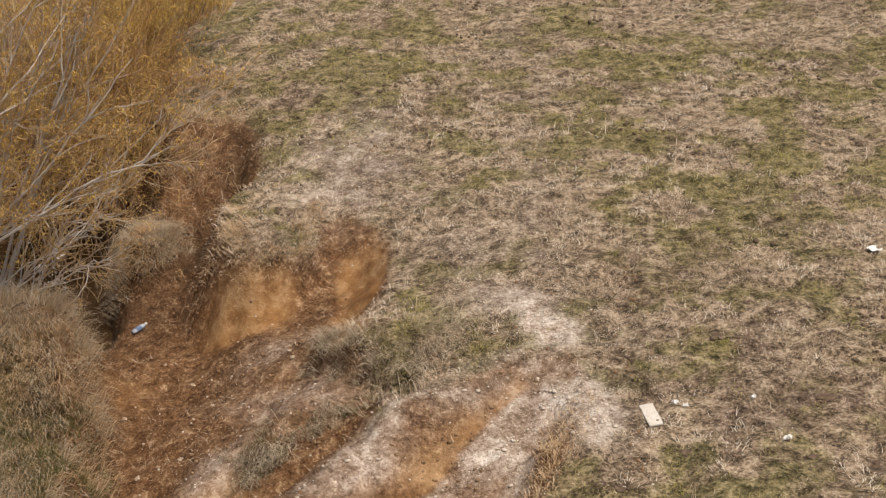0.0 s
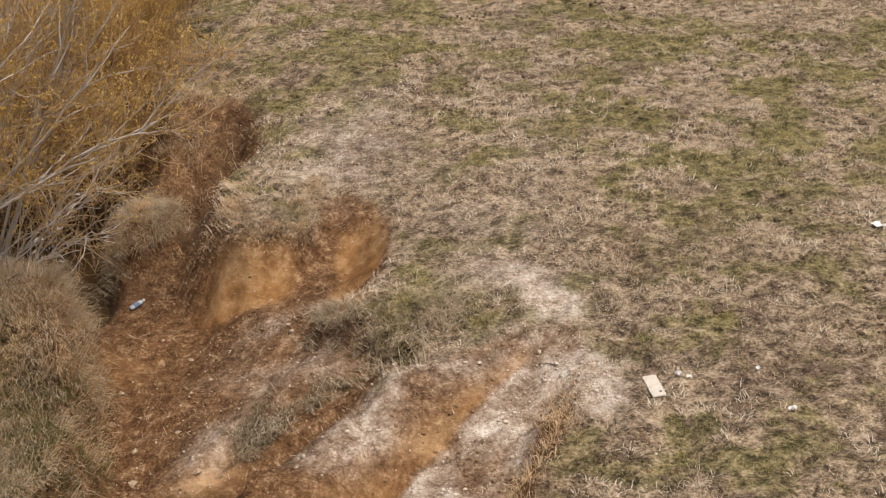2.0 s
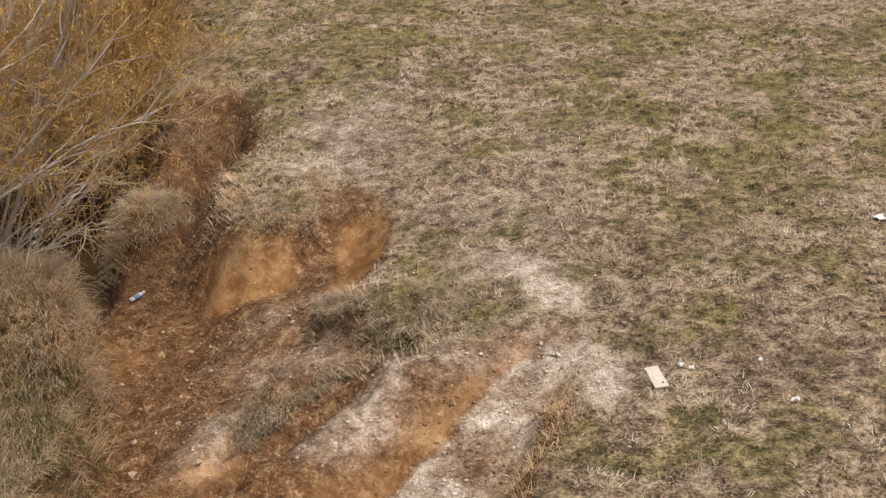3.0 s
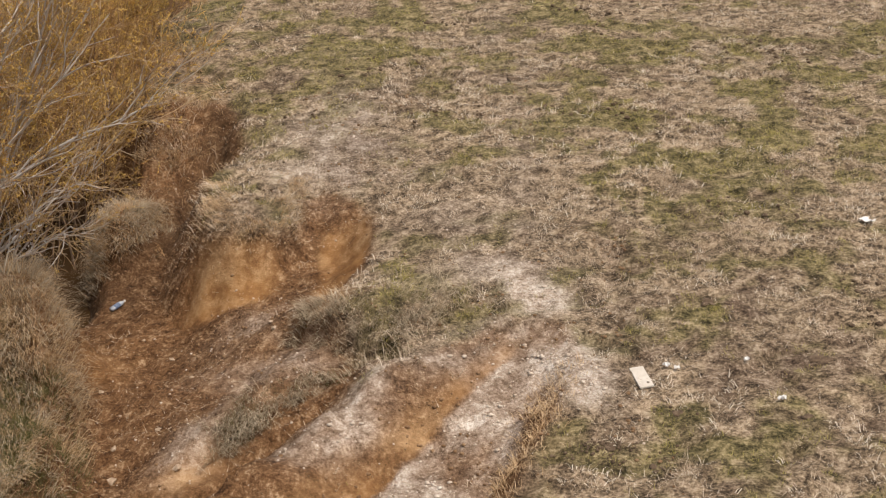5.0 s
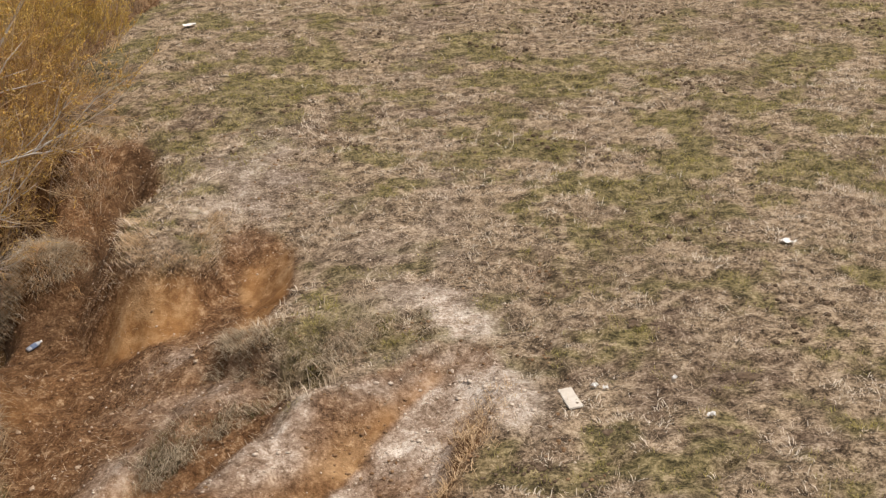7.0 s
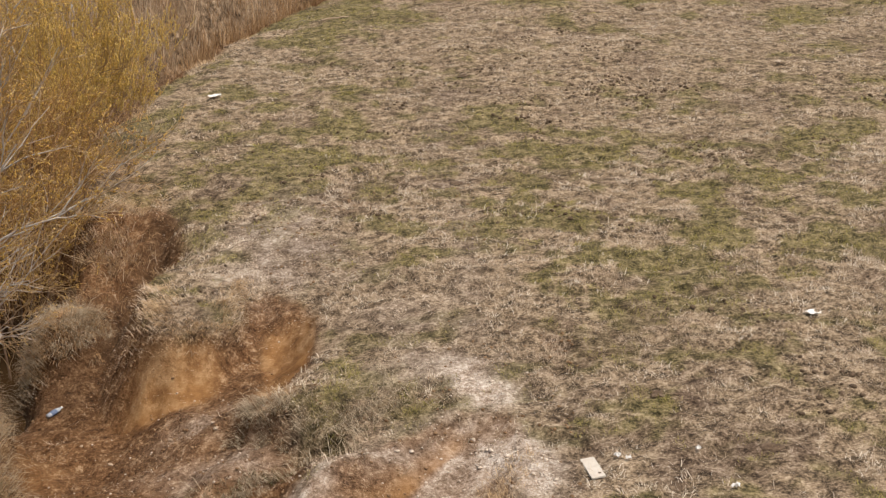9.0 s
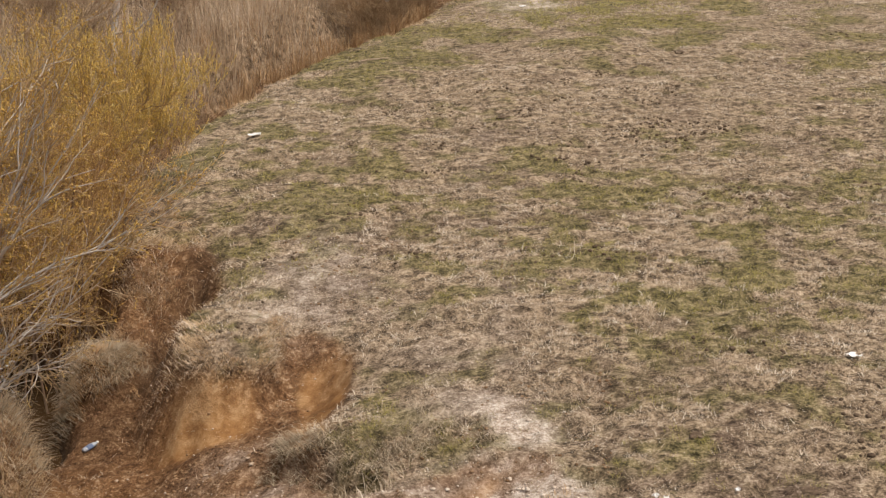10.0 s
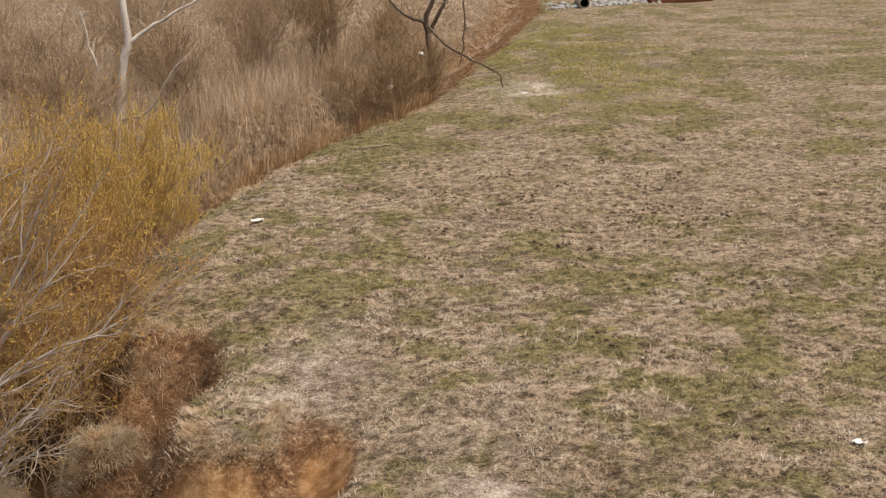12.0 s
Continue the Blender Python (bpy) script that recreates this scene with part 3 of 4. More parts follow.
def blade_mesh(name, x, y, length, width, lean, mat, sink=0.01, flow=None, segs=2, spread=0.6):
    """Blades rooted in the ground, each a narrow bent strip."""
    n = len(x)
    z = terrain(x, y) - sink
    a = rng.uniform(0, 2 * np.pi, n) if flow is None else flow + rng.normal(0, spread, n)
    L = length * rng.uniform(0.45, 1.25, n)
    W = width * rng.uniform(0.6, 1.4, n)
    ln = np.clip(lean + rng.normal(0, 0.28, n), 0.05, 1.45)
    dx, dy = np.cos(a), np.sin(a)
    side = a + np.pi / 2 + rng.normal(0, 0.5, n)
    sx, sy = np.cos(side) * W / 2, np.sin(side) * W / 2
    h1, o1 = L * 0.55 * np.cos(ln * 0.6), L * 0.55 * np.sin(ln * 0.6)
    h2, o2 = h1 + L * 0.45 * np.cos(ln * 1.35), o1 + L * 0.45 * np.sin(ln * 1.35)
    p = lambda o, h, k: np.stack([x + dx * o + k * sx, y + dy * o + k * sy, z + h], 1)
    if segs == 1:
        v = np.stack([p(0, 0, -1), p(0, 0, 1), p(o2, h2, 0)], 1).reshape(-1, 3)
        f = np.arange(3 * n).reshape(n, 3)
    else:
        v = np.stack([p(0, 0, -1), p(0, 0, 1), p(o1, h1, 0.8), p(o1, h1, -0.8), p(o2, h2, 0.15), p(o2, h2, -0.15)], 1).reshape(-1, 3)
        b = 6 * np.arange(n)[:, None]
        f = np.concatenate([b + np.array([0, 1, 2, 3]), b + np.array([3, 2, 4, 5])])
    return mesh_of(name, v, f, mat)


def grass(name, label, n, box, keep, length, width, lean, mat, segs=1, per=1, tuft=0.03, flow=None):
    """n tufts of `per` blades each, kept where keep() says; the blades of a tuft splay outwards."""
    x, y = scatter(n, *box, keep)
    turn = None
    if per > 1:
        cx, cy = np.repeat(x, per), np.repeat(y, per)
        size = np.repeat(tuft * rng.uniform(0.5, 1.5, len(x)), per)
        a, r = rng.uniform(0, 2 * np.pi, len(cx)), np.sqrt(rng.random(len(cx)))
        x, y, turn = cx + np.cos(a) * r * size, cy + np.sin(a) * r * size, a
    if flow is not None:
        turn = flow(x, y)
    me = blade_mesh(name, x, y, length, width, lean, mat, flow=turn, segs=segs)
    return tagged(new(name, me), label, "grass", kind="stuff")


def turf(x, y):
    """How thickly the field is grown."""
    return np.clip(((gap(x, y) < 0.03) | ((y > 18.0) & (y < 23) & (gap(x, y) < 1.0))) * (1 - 0.9 * bare_amount(x, y)), 0, 1)


def seen_wedge(x, y):
    return np.abs(x) < 1.2 + 0.34 * y


def downhill(x, y):
    e = 0.12
    gx = terrain(x + e, y, False) - terrain(x - e, y, False)
    gy = terrain(x, y + e, False) - terrain(x, y - e, False)
    return np.arctan2(-gy, -gx)


def straw_keep(x, y):
    return turf(x, y) * seen_wedge(x, y) * (1 - 0.85 * green_spots(x, y)) * sm(-0.15, 0.45, fbm(x, y, 0.5, 301, 3)) * (0.2 + 0.8 * pale_spots(x, y))


def green_keep(x, y):
    return turf(x, y) * seen_wedge(x, y) * green_spots(x, y) * (0.4 + 0.6 * green_amount(x, y)) * sm(-0.3, 0.2, fbm(x, y, 0.15, 305, 3))


def thatch_keep(x, y):
    open_ = sm(-0.45, 0.0, fbm(x, y, 0.22, 315, 3))
    return turf(x, y) * seen_wedge(x, y) * (1 - 0.7 * green_spots(x, y)) * (0.12 + 0.88 * open_) * (0.3 + 0.7 * pale_spots(x, y))


NEAR, MIDDLE, FAR = (-3.5, 7.5, 8.2, 20), (-5, 13, 20, 36), (-5, 24, 36, 70)
grass("thatch", "flattened old straw lying over the pasture", 230000, NEAR, thatch_keep, 0.080, 0.0048, 1.38, M_STRAW)
grass("straw_grass", "tufts of pale dry pasture grass", 30000, NEAR, straw_keep, 0.085, 0.0048, 1.05, M_STRAW, 1, 12, 0.040)
grass("green_grass", "tufts of short green spring grass", 30000, NEAR, green_keep, 0.060, 0.0055, 0.9, M_GREEN, 1, 10, 0.045)
grass("thatch", "flattened old straw farther out on the field", 300000, MIDDLE, thatch_keep, 0.070, 0.0075, 1.4, M_STRAW)
grass("straw_grass", "pale dry grass tufts farther out", 34000, MIDDLE, straw_keep, 0.070, 0.0075, 1.1, M_STRAW, 1, 10, 0.06)
grass("green_grass", "green grass tufts farther out", 40000, MIDDLE, green_keep, 0.055, 0.0085, 0.95, M_GREEN, 1, 9, 0.07)
grass("thatch", "flattened straw of the distant field", 240000, FAR, thatch_keep, 0.085, 0.012, 1.42, M_STRAW)
grass("straw_grass", "pale dry grass of the distant field", 40000, FAR, straw_keep, 0.070, 0.013, 1.15, M_STRAW, 1, 8, 0.12)
grass("green_grass", "green grass of the distant field", 42000, FAR, green_keep, 0.055, 0.016, 1.0, M_GREEN, 1, 8, 0.12)


grass("straw_grass", "loose bright tufts of standing dry grass", 7000, NEAR, lambda x, y: turf(x, y) * seen_wedge(x, y) * (1 - 0.9 * green_spots(x, y)) * sm(-0.1, 0.5, fbm(x, y, 0.6, 345, 3)), 0.09, 0.0052, 1.15, M_PALE, 2, 7, 0.06)
grass("straw_grass", "standing dry grass tufts farther out", 7000, MIDDLE, lambda x, y: turf(x, y) * seen_wedge(x, y) * (1 - 0.8 * green_spots(x, y)) * sm(-0.1, 0.5, fbm(x, y, 0.8, 347, 3)), 0.08, 0.0078, 1.15, M_PALE, 1, 6, 0.07)
grass("green_grass", "bright green spring grass on the low far meadow", 30000, (-1, 9, 33, 58), lambda x, y: (gap(x, y) < 0) * np.clip(1.3 * blob(x, y, 3.6, 43.5, 2.5, 8.5), 0, 1) * sm(-0.5, 0.2, fbm(x, y * 0.7, 0.9, 349, 3)) * (1 - chalk_amount(x, y)), 0.075, 0.018, 1.0, M_GREEN, 1, 8, 0.12)


def pale_keep(x, y):
    return turf(x, y) * seen_wedge(x, y) * pale_spots(x, y) * (1 - green_spots(x, y)) * sm(-0.4, 0.1, fbm(x, y, 0.2, 333, 3))


grass("straw_grass", "bleached straw matted in pale patches", 80000, NEAR, pale_keep, 0.085, 0.0048, 1.3, M_PALE)
grass("straw_grass", "bleached straw patches farther out", 160000, MIDDLE, pale_keep, 0.075, 0.0080, 1.3, M_PALE)
grass("straw_grass", "bleached straw patches of the distant field", 170000, FAR, pale_keep, 0.085, 0.013, 1.3, M_PALE)

def rut_side(x, y):
    rim = rut_lines(y)[2]
    return np.exp(-((x - rim + 0.10) / 0.15) ** 2) * sm(10.9, 10.4, y) * np.clip(0.6 + fbm(x, y, 0.3, 447, 3), 0.1, 1)


grass("bank_grass", "dry straw lying down the side of the rut", 2600, (-0.4, 1.1, 8.7, 11.0), rut_side, 0.13, 0.0045, 1.4, M_REED, 2, 5, 0.06)


# long grass that hangs over the banks
def left_bank(x, y):
    return np.interp(y, LEFT_Y, LEFT_X) - x


def hummock_keep(x, y):
    return (y < 14.6) * sm(np.where(y > 11.7, 0.14, 0.0), np.where(y > 11.7, 0.5, 0.22), left_bank(x, y)) * np.clip(0.65 + 0.9 * fbm(x, y, 0.35, 411, 3), np.where(y < 11.7, 0.45, 0.15), 1)


def rim_keep(x, y):
    s = -gap(x, y)
    return np.exp(-((s - 0.02) / 0.14) ** 2) * sm(-0.1, 0.5, fbm(x, y, 0.7, 421, 3)) * (1 - 0.8 * blob(x, y, -1.6, 13.3, 0.5, 0.6)) * (1 - blob(x, y, -2.6, 13.95, 0.55, 0.55)) * sm(11.0, 11.8, y)


def bank_keep(x, y):
    a, _ = line_blob(x, y, -1.42, 12.20, -0.55, 11.55, 0.22, 4)
    b, _ = line_blob(x, y, -1.25, 11.42, -2.15, 10.80, 0.19, 4)
    d = blob(x, y, -0.2, 11.9, 0.6, 0.45) * 0.5
    return np.clip(a + b + d, 0, 1) * np.clip(0.6 + 0.8 * fbm(x, y, 0.25, 431, 3), 0.1, 1)


def knoll_keep(x, y):
    return np.exp(-(((x + 3.88) / 0.38) ** 2 + ((y - 15.45) / 0.50) ** 2) ** 2)


grass("bank_grass", "long grey dead grass hanging over the gully bank", 6000, (-7.5, -3.3, 8.8, 14.6), hummock_keep, 0.30, 0.0050, 1.25, M_GREY, 2, 7, 0.07, downhill)
grass("bank_grass", "brown matted grass on the gully bank", 9500, (-7.5, -3.3, 8.8, 14.6), hummock_keep, 0.24, 0.0050, 1.25, M_REED, 2, 7, 0.07, downhill)
grass("green_grass", "green shoots low on the gully bank", 13000, (-6.0, -3.1, 8.8, 11.3), hummock_keep, 0.15, 0.006, 0.9, M_SEDGE, 1, 8, 0.05)
grass("bank_grass", "grey dead grass drooping from the broken edge", 7500, (-3.0, 0.5, 9.8, 15), bank_keep, 0.19, 0.0050, 1.25, M_GREY, 2, 9, 0.05, downhill)
grass("green_grass", "green grass growing on the broken edge", 400, (-3.0, 0.5, 9.8, 13), bank_keep, 0.11, 0.0055, 0.9, M_SEDGE, 1, 9, 0.05)
def shelf_keep(x, y):
    return line_blob(x, y, -1.22, 11.42, -2.12, 10.82, 0.15, 3)[0] * np.clip(0.15 + 1.5 * fbm(x, y, 0.32, 433, 3), 0.02, 1)


grass("bank_grass", "thick grey-green grass drooping over the lower edge", 2200, (-2.6, -0.9, 10.4, 11.8), shelf_keep, 0.20, 0.0050, 1.2, M_GREY, 2, 8, 0.05, downhill)
grass("green_grass", "dark sedge among grass on the lower edge", 1800, (-2.6, -0.9, 10.4, 11.8), shelf_keep, 0.14, 0.0055, 1.0, M_SEDGE, 1, 8, 0.05)
grass("bank_grass", "pale straw overhanging the clay mound", 900, (-3.0, -1.6, 13.8, 15.4), lambda x, y: np.exp(-((gap(x, y) + 0.12) / 0.17) ** 2) * sm(-1.70, -1.85, x) * np.clip(0.6 + fbm(x, y, 0.3, 441, 3), 0.1, 1), 0.13, 0.0045, 1.25, M_REED, 2, 8, 0.06, downhill)
grass("bank_grass", "bleached stalks drooping over the clay mound", 450, (-3.0, -1.6, 13.8, 15.4), lambda x, y: np.exp(-((gap(x, y) + 0.06) / 0.14) ** 2) * sm(-1.70, -1.85, x), 0.17, 0.0045, 1.25, M_STRAW, 2, 6, 0.05, downhill)
grass("rim_grass", "straw fringe along the rim of the gully", 26000, (-4.5, 0.2, 9, 36), rim_keep, 0.12, 0.0050, 1.2, M_REED, 2, 7, 0.05, downhill)
grass("knoll_grass", "long grey grass combed down a knoll by the water", 1500, (-4.7, -3.2, 14.6, 16.3), knoll_keep, 0.28, 0.0050, 1.4, M_GREY, 2, 7, 0.05, downhill)
def ridge_keep(x, y):
    return np.exp(-((x + 3.72) / 0.38) ** 2) * sm(15.9, 16.3, y) * sm(18.6, 18.0, y) * np.clip(0.5 + fbm(x, y, 0.3, 445, 3), 0.05, 1)


grass("ridge_grass", "sparse tan grass on the slope beside the ditch", 1500, (-4.8, -2.9, 15.8, 18.6), ridge_keep, 0.17, 0.0050, 1.15, M_REED, 2, 7, 0.06, downhill)
grass("ridge_grass", "bleached stalks on the slope beside the ditch", 1300, (-4.8, -2.8, 15.8, 18.6), ridge_keep, 0.20, 0.0045, 1.0, M_STRAW, 2, 5, 0.06)
grass("knoll_grass", "brown matted grass on a knoll by the water", 1500, (-4.7, -3.2, 14.6, 16.3), knoll_keep, 0.18, 0.0060, 1.45, M_BROWN, 2, 8, 0.05, downhill)


# ---------------------------------------------------------------- tubes, stems and shrubs
def tubes(paths, r0, r1, sides=3):
    """Tapered tubes along many paths at once: paths is (n, k, 3), the radii (n,)."""
    n, k, _ = paths.shape
    tan = np.gradient(paths, axis=1)
    tan /= np.linalg.norm(tan, axis=2, keepdims=True) + 1e-9
    ref = np.where(np.abs(tan[..., 2:3]) > 0.9, np.array([1.0, 0, 0]), np.array([0, 0, 1.0]))
    u = np.cross(tan, ref)
    u /= np.linalg.norm(u, axis=2, keepdims=True) + 1e-9
    w = np.cross(tan, u)
    t = np.linspace(0, 1, k)[None, :]
    r = np.asarray(r0)[:, None] * (1 - t) + np.asarray(r1)[:, None] * t
    ang = np.arange(sides) * 2 * np.pi / sides
    ring = u[:, :, None] * np.cos(ang)[None, None, :, None] + w[:, :, None] * np.sin(ang)[None, None, :, None]
    v = (paths[:, :, None] + ring * r[:, :, None, None]).reshape(-1, 3)
    i = np.arange(n * k * sides).reshape(n, k, sides)
    j = np.roll(i, -1, axis=2)
    f = np.stack([i[:, :-1], j[:, :-1], j[:, 1:], i[:, 1:]], -1).reshape(-1, 4)
    return v, f


def unit(v):
    return v / (np.linalg.norm(v, axis=-1, keepdims=True) + 1e-9)


def along(paths, which, t):
    """Places and directions at t (0 to 1) along the chosen paths."""
    k = paths.shape[1]
    a = np.clip((t * (k - 1)).astype(int), 0, k - 2)
    b = t * (k - 1) - a
    p, q = paths[which, a], paths[which, a + 1]
    return p + (q - p) * b[:, None], unit(q - p)


def shoots(start, way, length, k, curl, droop):
    """Paths that set off from start along way and bend by chance."""
    n = len(start)
    step = length[:, None] / (k - 1)
    pts, d = [start], way
    for _ in range(k - 1):
        d = unit(d + rng.normal(0, curl, (n, 3)) + np.array([0, 0, droop]))
        pts.append(pts[-1] + d * step)
    return np.stack(pts, 1)


def bud_mesh(name, place, way, size, mat, plump=0.24):
    """Small pointed buds, three-sided at the waist."""
    n = len(place)
    L = size * rng.uniform(0.6, 1.4, n)[:, None]
    d = unit(way + rng.normal(0, 0.45, (n, 3)))
    u = unit(np.cross(d, rng.normal(0, 1, (n, 3))))
    w = np.cross(d, u)
    mid = place + d * L * 0.45
    v = np.stack([place] + [mid + (u * math.cos(a) + w * math.sin(a)) * L * plump for a in (0, 2.094, 4.189)] + [place + d * L], 1).reshape(-1, 3)
    b = 5 * np.arange(n)[:, None]
    f = np.concatenate([b + np.array(q) for q in ((0, 2, 1), (0, 3, 2), (0, 1, 3), (4, 1, 2), (4, 2, 3), (4, 3, 1))])
    return mesh_of(name, v, f, mat)


def shrub(name, label, bases, tips, radius, forks, twigs, lets, fork_len, twig_len, let_len, stem_mat, fork_mat, twig_mat, bud_mat=None,
          bow=0.4, buds=0, bud_size=0.02, share=0.6, lift=0.2, clear=0.2, spray=0.35, twig_r=0.0028):
    """A many-stemmed shrub: stems from bases to tips, forks off the stems, twigs off the forks, twiglets off the twigs, catkins in strings along some twiglets."""
    bases = bases.copy()
    bases[:, 2] = terrain(bases[:, 0], bases[:, 1], False) - 0.08
    origin = bases.mean(0)
    n, k = len(bases), 12
    t = np.linspace(0, 1, k)[None, :, None]
    up = np.array([0, 0, 1.0]) * bow * np.linalg.norm(tips - bases, axis=1)[:, None] * 0.35
    stems = bases[:, None] * (1 - t) + tips[:, None] * t + up[:, None] * np.sin(np.pi * t)
    wob = np.cumsum(rng.normal(0, 0.040, (n, k, 3)), axis=1)
    stems = stems + (wob - wob[:, :1]) * np.sqrt(t)
    rad = radius * rng.uniform(0.55, 1.25, n)
    rise = np.array([0, 0, lift])
    # forks keep close to the way of their stem, with a bend where they leave it
    own = np.repeat(np.arange(n), forks)
    at = clear + (0.95 - clear) * rng.random(len(own)) ** 0.9
    p, d = along(stems, own, at)
    fork = shoots(p, unit(d + rng.normal(0, spray * 0.8, p.shape) + rise * 0.5), fork_len * rng.uniform(0.45, 1.2, len(p)), 8, 0.13, 0.02)
    fork_r = rad[own] * (0.50 - 0.28 * at)
    # twigs grow off the outer parts of the forks and of the stem ends
    both = np.concatenate([fork, stems[:, [4, 5, 6, 7, 8, 9, 10, 11]]])
    own = np.repeat(np.arange(len(both)), twigs)
    p, d = along(both, own, 0.15 + 0.84 * rng.random(len(own)))
    twig = shoots(p, unit(d * 0.9 + rng.normal(0, spray * 1.15, p.shape) + rise), twig_len * rng.uniform(0.35, 1.25, len(p)), 6, 0.15, 0.02)
    own = np.repeat(np.arange(len(twig)), lets)
    p, d = along(twig, own, 0.15 + 0.84 * rng.random(len(own)))
    let = shoots(p, unit(d * 0.85 + rng.normal(0, spray * 1.2, p.shape) + rise), let_len * rng.uniform(0.4, 1.3, len(p)), 4, 0.14, 0.03)
    root = new(name)
    root.location = origin
    for q in range(n):
        v, f = tubes(stems[q:q + 1] - origin, rad[q:q + 1], rad[q:q + 1] * 0.22, 6)
        part("stem", mesh_of("stem", v, f, stem_mat, True), root)
    v, f = tubes(fork - origin, fork_r + 0.002, np.full(len(fork), 0.0026), 4)
    tagged(part("branch", mesh_of("branch", v, f, fork_mat, True), root), kind="stuff")
    v, f = tubes(twig - origin, np.full(len(twig), twig_r * 1.3), np.full(len(twig), twig_r * 0.7), 3)
    tagged(part("twig", mesh_of("twig", v, f, twig_mat), root), kind="stuff")
    v, f = tubes(let - origin, np.full(len(let), twig_r * 0.9), np.full(len(let), twig_r * 0.55), 3)
    tagged(part("twiglet", mesh_of("twiglet", v, f, twig_mat), root), kind="stuff")
    if buds:
        own = np.repeat(np.flatnonzero(rng.random(len(let)) < share), buds)
        p, d = along(let, own, 0.10 + 0.90 * rng.random(len(own)))
        tagged(part("catkin", bud_mesh("catkin", p - origin, d, bud_size, bud_mat), root), kind="stuff")
    return tagged(root, label, "shrub")


def cloud(n, lo, hi):
    return rng.uniform(lo, hi, (n, 3))


# near willow leaning out over the gully
n = 22
b = cloud(n, (-6.6, 12.7, -0.9), (-5.25, 14.4, -0.5))
flat = rng.random((n, 1))
tp = b * np.array([1, 1, 0]) + np.concatenate([2.0 + 0.9 * flat, -0.4 - 0.9 * rng.random((n, 1)), 3.0 - 1.2 * flat], 1) + rng.normal(0, 0.14, (n, 3))
shrub("willow_shrub", "leaning grey-stemmed willow with amber catkins over the gully", b, tp, 0.021, 8, 6, 4, 0.95, 0.46, 0.20,
      M_STEM, M_STEM, M_TWIG, M_BUD, 0.10, 8, 0.026, 0.50, 0.10, 0.25, 0.34, 0.0030)
# low boughs of the same clump reaching over the water
b = cloud(6, (-5.4, 12.9, -0.9), (-4.7, 13.7, -0.6))
tp = cloud(6, (-3.7, 12.3, 0.45), (-3.1, 12.9, 1.15))
shrub("willow_shrub", "low crooked willow boughs reaching over the dark water", b, tp, 0.015, 6, 4, 2, 0.55, 0.32, 0.15,
      M_STEM, M_STEM, M_TWIG, M_BUD, 0.20, 4, 0.020, 0.35, -0.05, 0.35, 0.40)
# amber-brown willow behind it
b = cloud(40, (-5.6, 15.9, -1.3), (-4.2, 18.0, -0.8))
tp = cloud(40, (-5.6, 14.8, 0.3), (-3.55, 18.4, 1.6))
shrub("willow_shrub", "dense brown willow with dull amber catkins by the ditch", b, tp, 0.013, 6, 6, 5, 0.55, 0.42, 0.26,
      M_TWIGBARK, M_TWIGDARK, M_TWIGDARK, M_BUD, 0.4, 6, 0.026, 0.40, 0.08, 0.15, 0.42)
# bright yellow willow
b = cloud(50, (-6.0, 17.8, -1.0), (-4.4, 20.8, -0.5))
tp = cloud(50, (-6.2, 17.6, 0.2), (-3.05, 21.6, 1.75))
shrub("willow_shrub", "bushy willow in full bright yellow catkin", b, tp, 0.013, 5, 5, 4, 0.45, 0.55, 0.34,
      M_TWIGBARK, M_TWIGDARK, M_TWIG, M_BUDY, 0.4, 20, 0.027, 0.95, 1.0, 0.25, 0.22, 0.0034)
b = cloud(30, (-9.0, 15.0, -0.5), (-6.4, 19.0, 0.1))
tp = cloud(30, (-9.2, 13.6, 1.0), (-5.0, 18.5, 2.9))
shrub("willow_shrub", "tangled willow with amber catkins behind the water", b, tp, 0.016, 6, 6, 4, 0.8, 0.5, 0.3,
      M_STEM, M_TWIG, M_TWIG, M_BUD, 0.3, 6, 0.024, 0.6, 0.4, 0.2, 0.36)

# ---------------------------------------------------------------- thicket along the creek
def thicket_keep(x, y):
    return sm(0.1, 0.8, left_bank(x, y)) * (np.abs(x) < 1.5 + 0.36 * y) * sm(47, 41, y - 0.4 * x) * (1 - sm(-1.5, -0.6, x) * sm(34, 36, y)) * np.clip(0.6 + 0.8 * fbm(x, y, 2.2, 511, 3), 0.08, 1)


def verge_keep(x, y):
    q = left_bank(x, y)
    return sm(-0.3, 0.0, q) * sm(1.8, 0.8, q) * sm(37, 35, y)


grass("dry_reeds", "brown dry reeds and weeds crowding the creek bank", 15000, (-16, 3, 17, 62), thicket_keep, 0.95, 0.010, 0.35, M_HAZE, 2, 6, 0.25)
grass("dry_reeds", "straw-coloured dead stalks on the far bank", 12000, (-16, 3, 17, 70), thicket_keep, 0.75, 0.009, 0.5, M_STRAW, 2, 5, 0.3)
grass("straw_grass", "tan dead grass beyond the creek bend", 14000, (-14, 9, 39, 72), lambda x, y: (left_bank(x, y) > -0.6) * seen_wedge(x, y), 0.16, 0.020, 1.0, M_STRAW, 1, 7, 0.14)
grass("verge_grass", "dead grass along the water's edge", 12000, (-8, 2, 16, 60), verge_keep, 0.42, 0.011, 0.8, M_BROWN, 2, 5, 0.15)

grass("verge_grass", "brown reeds rising behind the far rim", 5000, (-4.5, 0.5, 27, 37.5), lambda x, y: sm(0.05, 0.2, rim_x(y) - x) * sm(0.9, 0.4, rim_x(y) - x), 0.55, 0.010, 0.55, M_BROWN, 2, 5, 0.12)


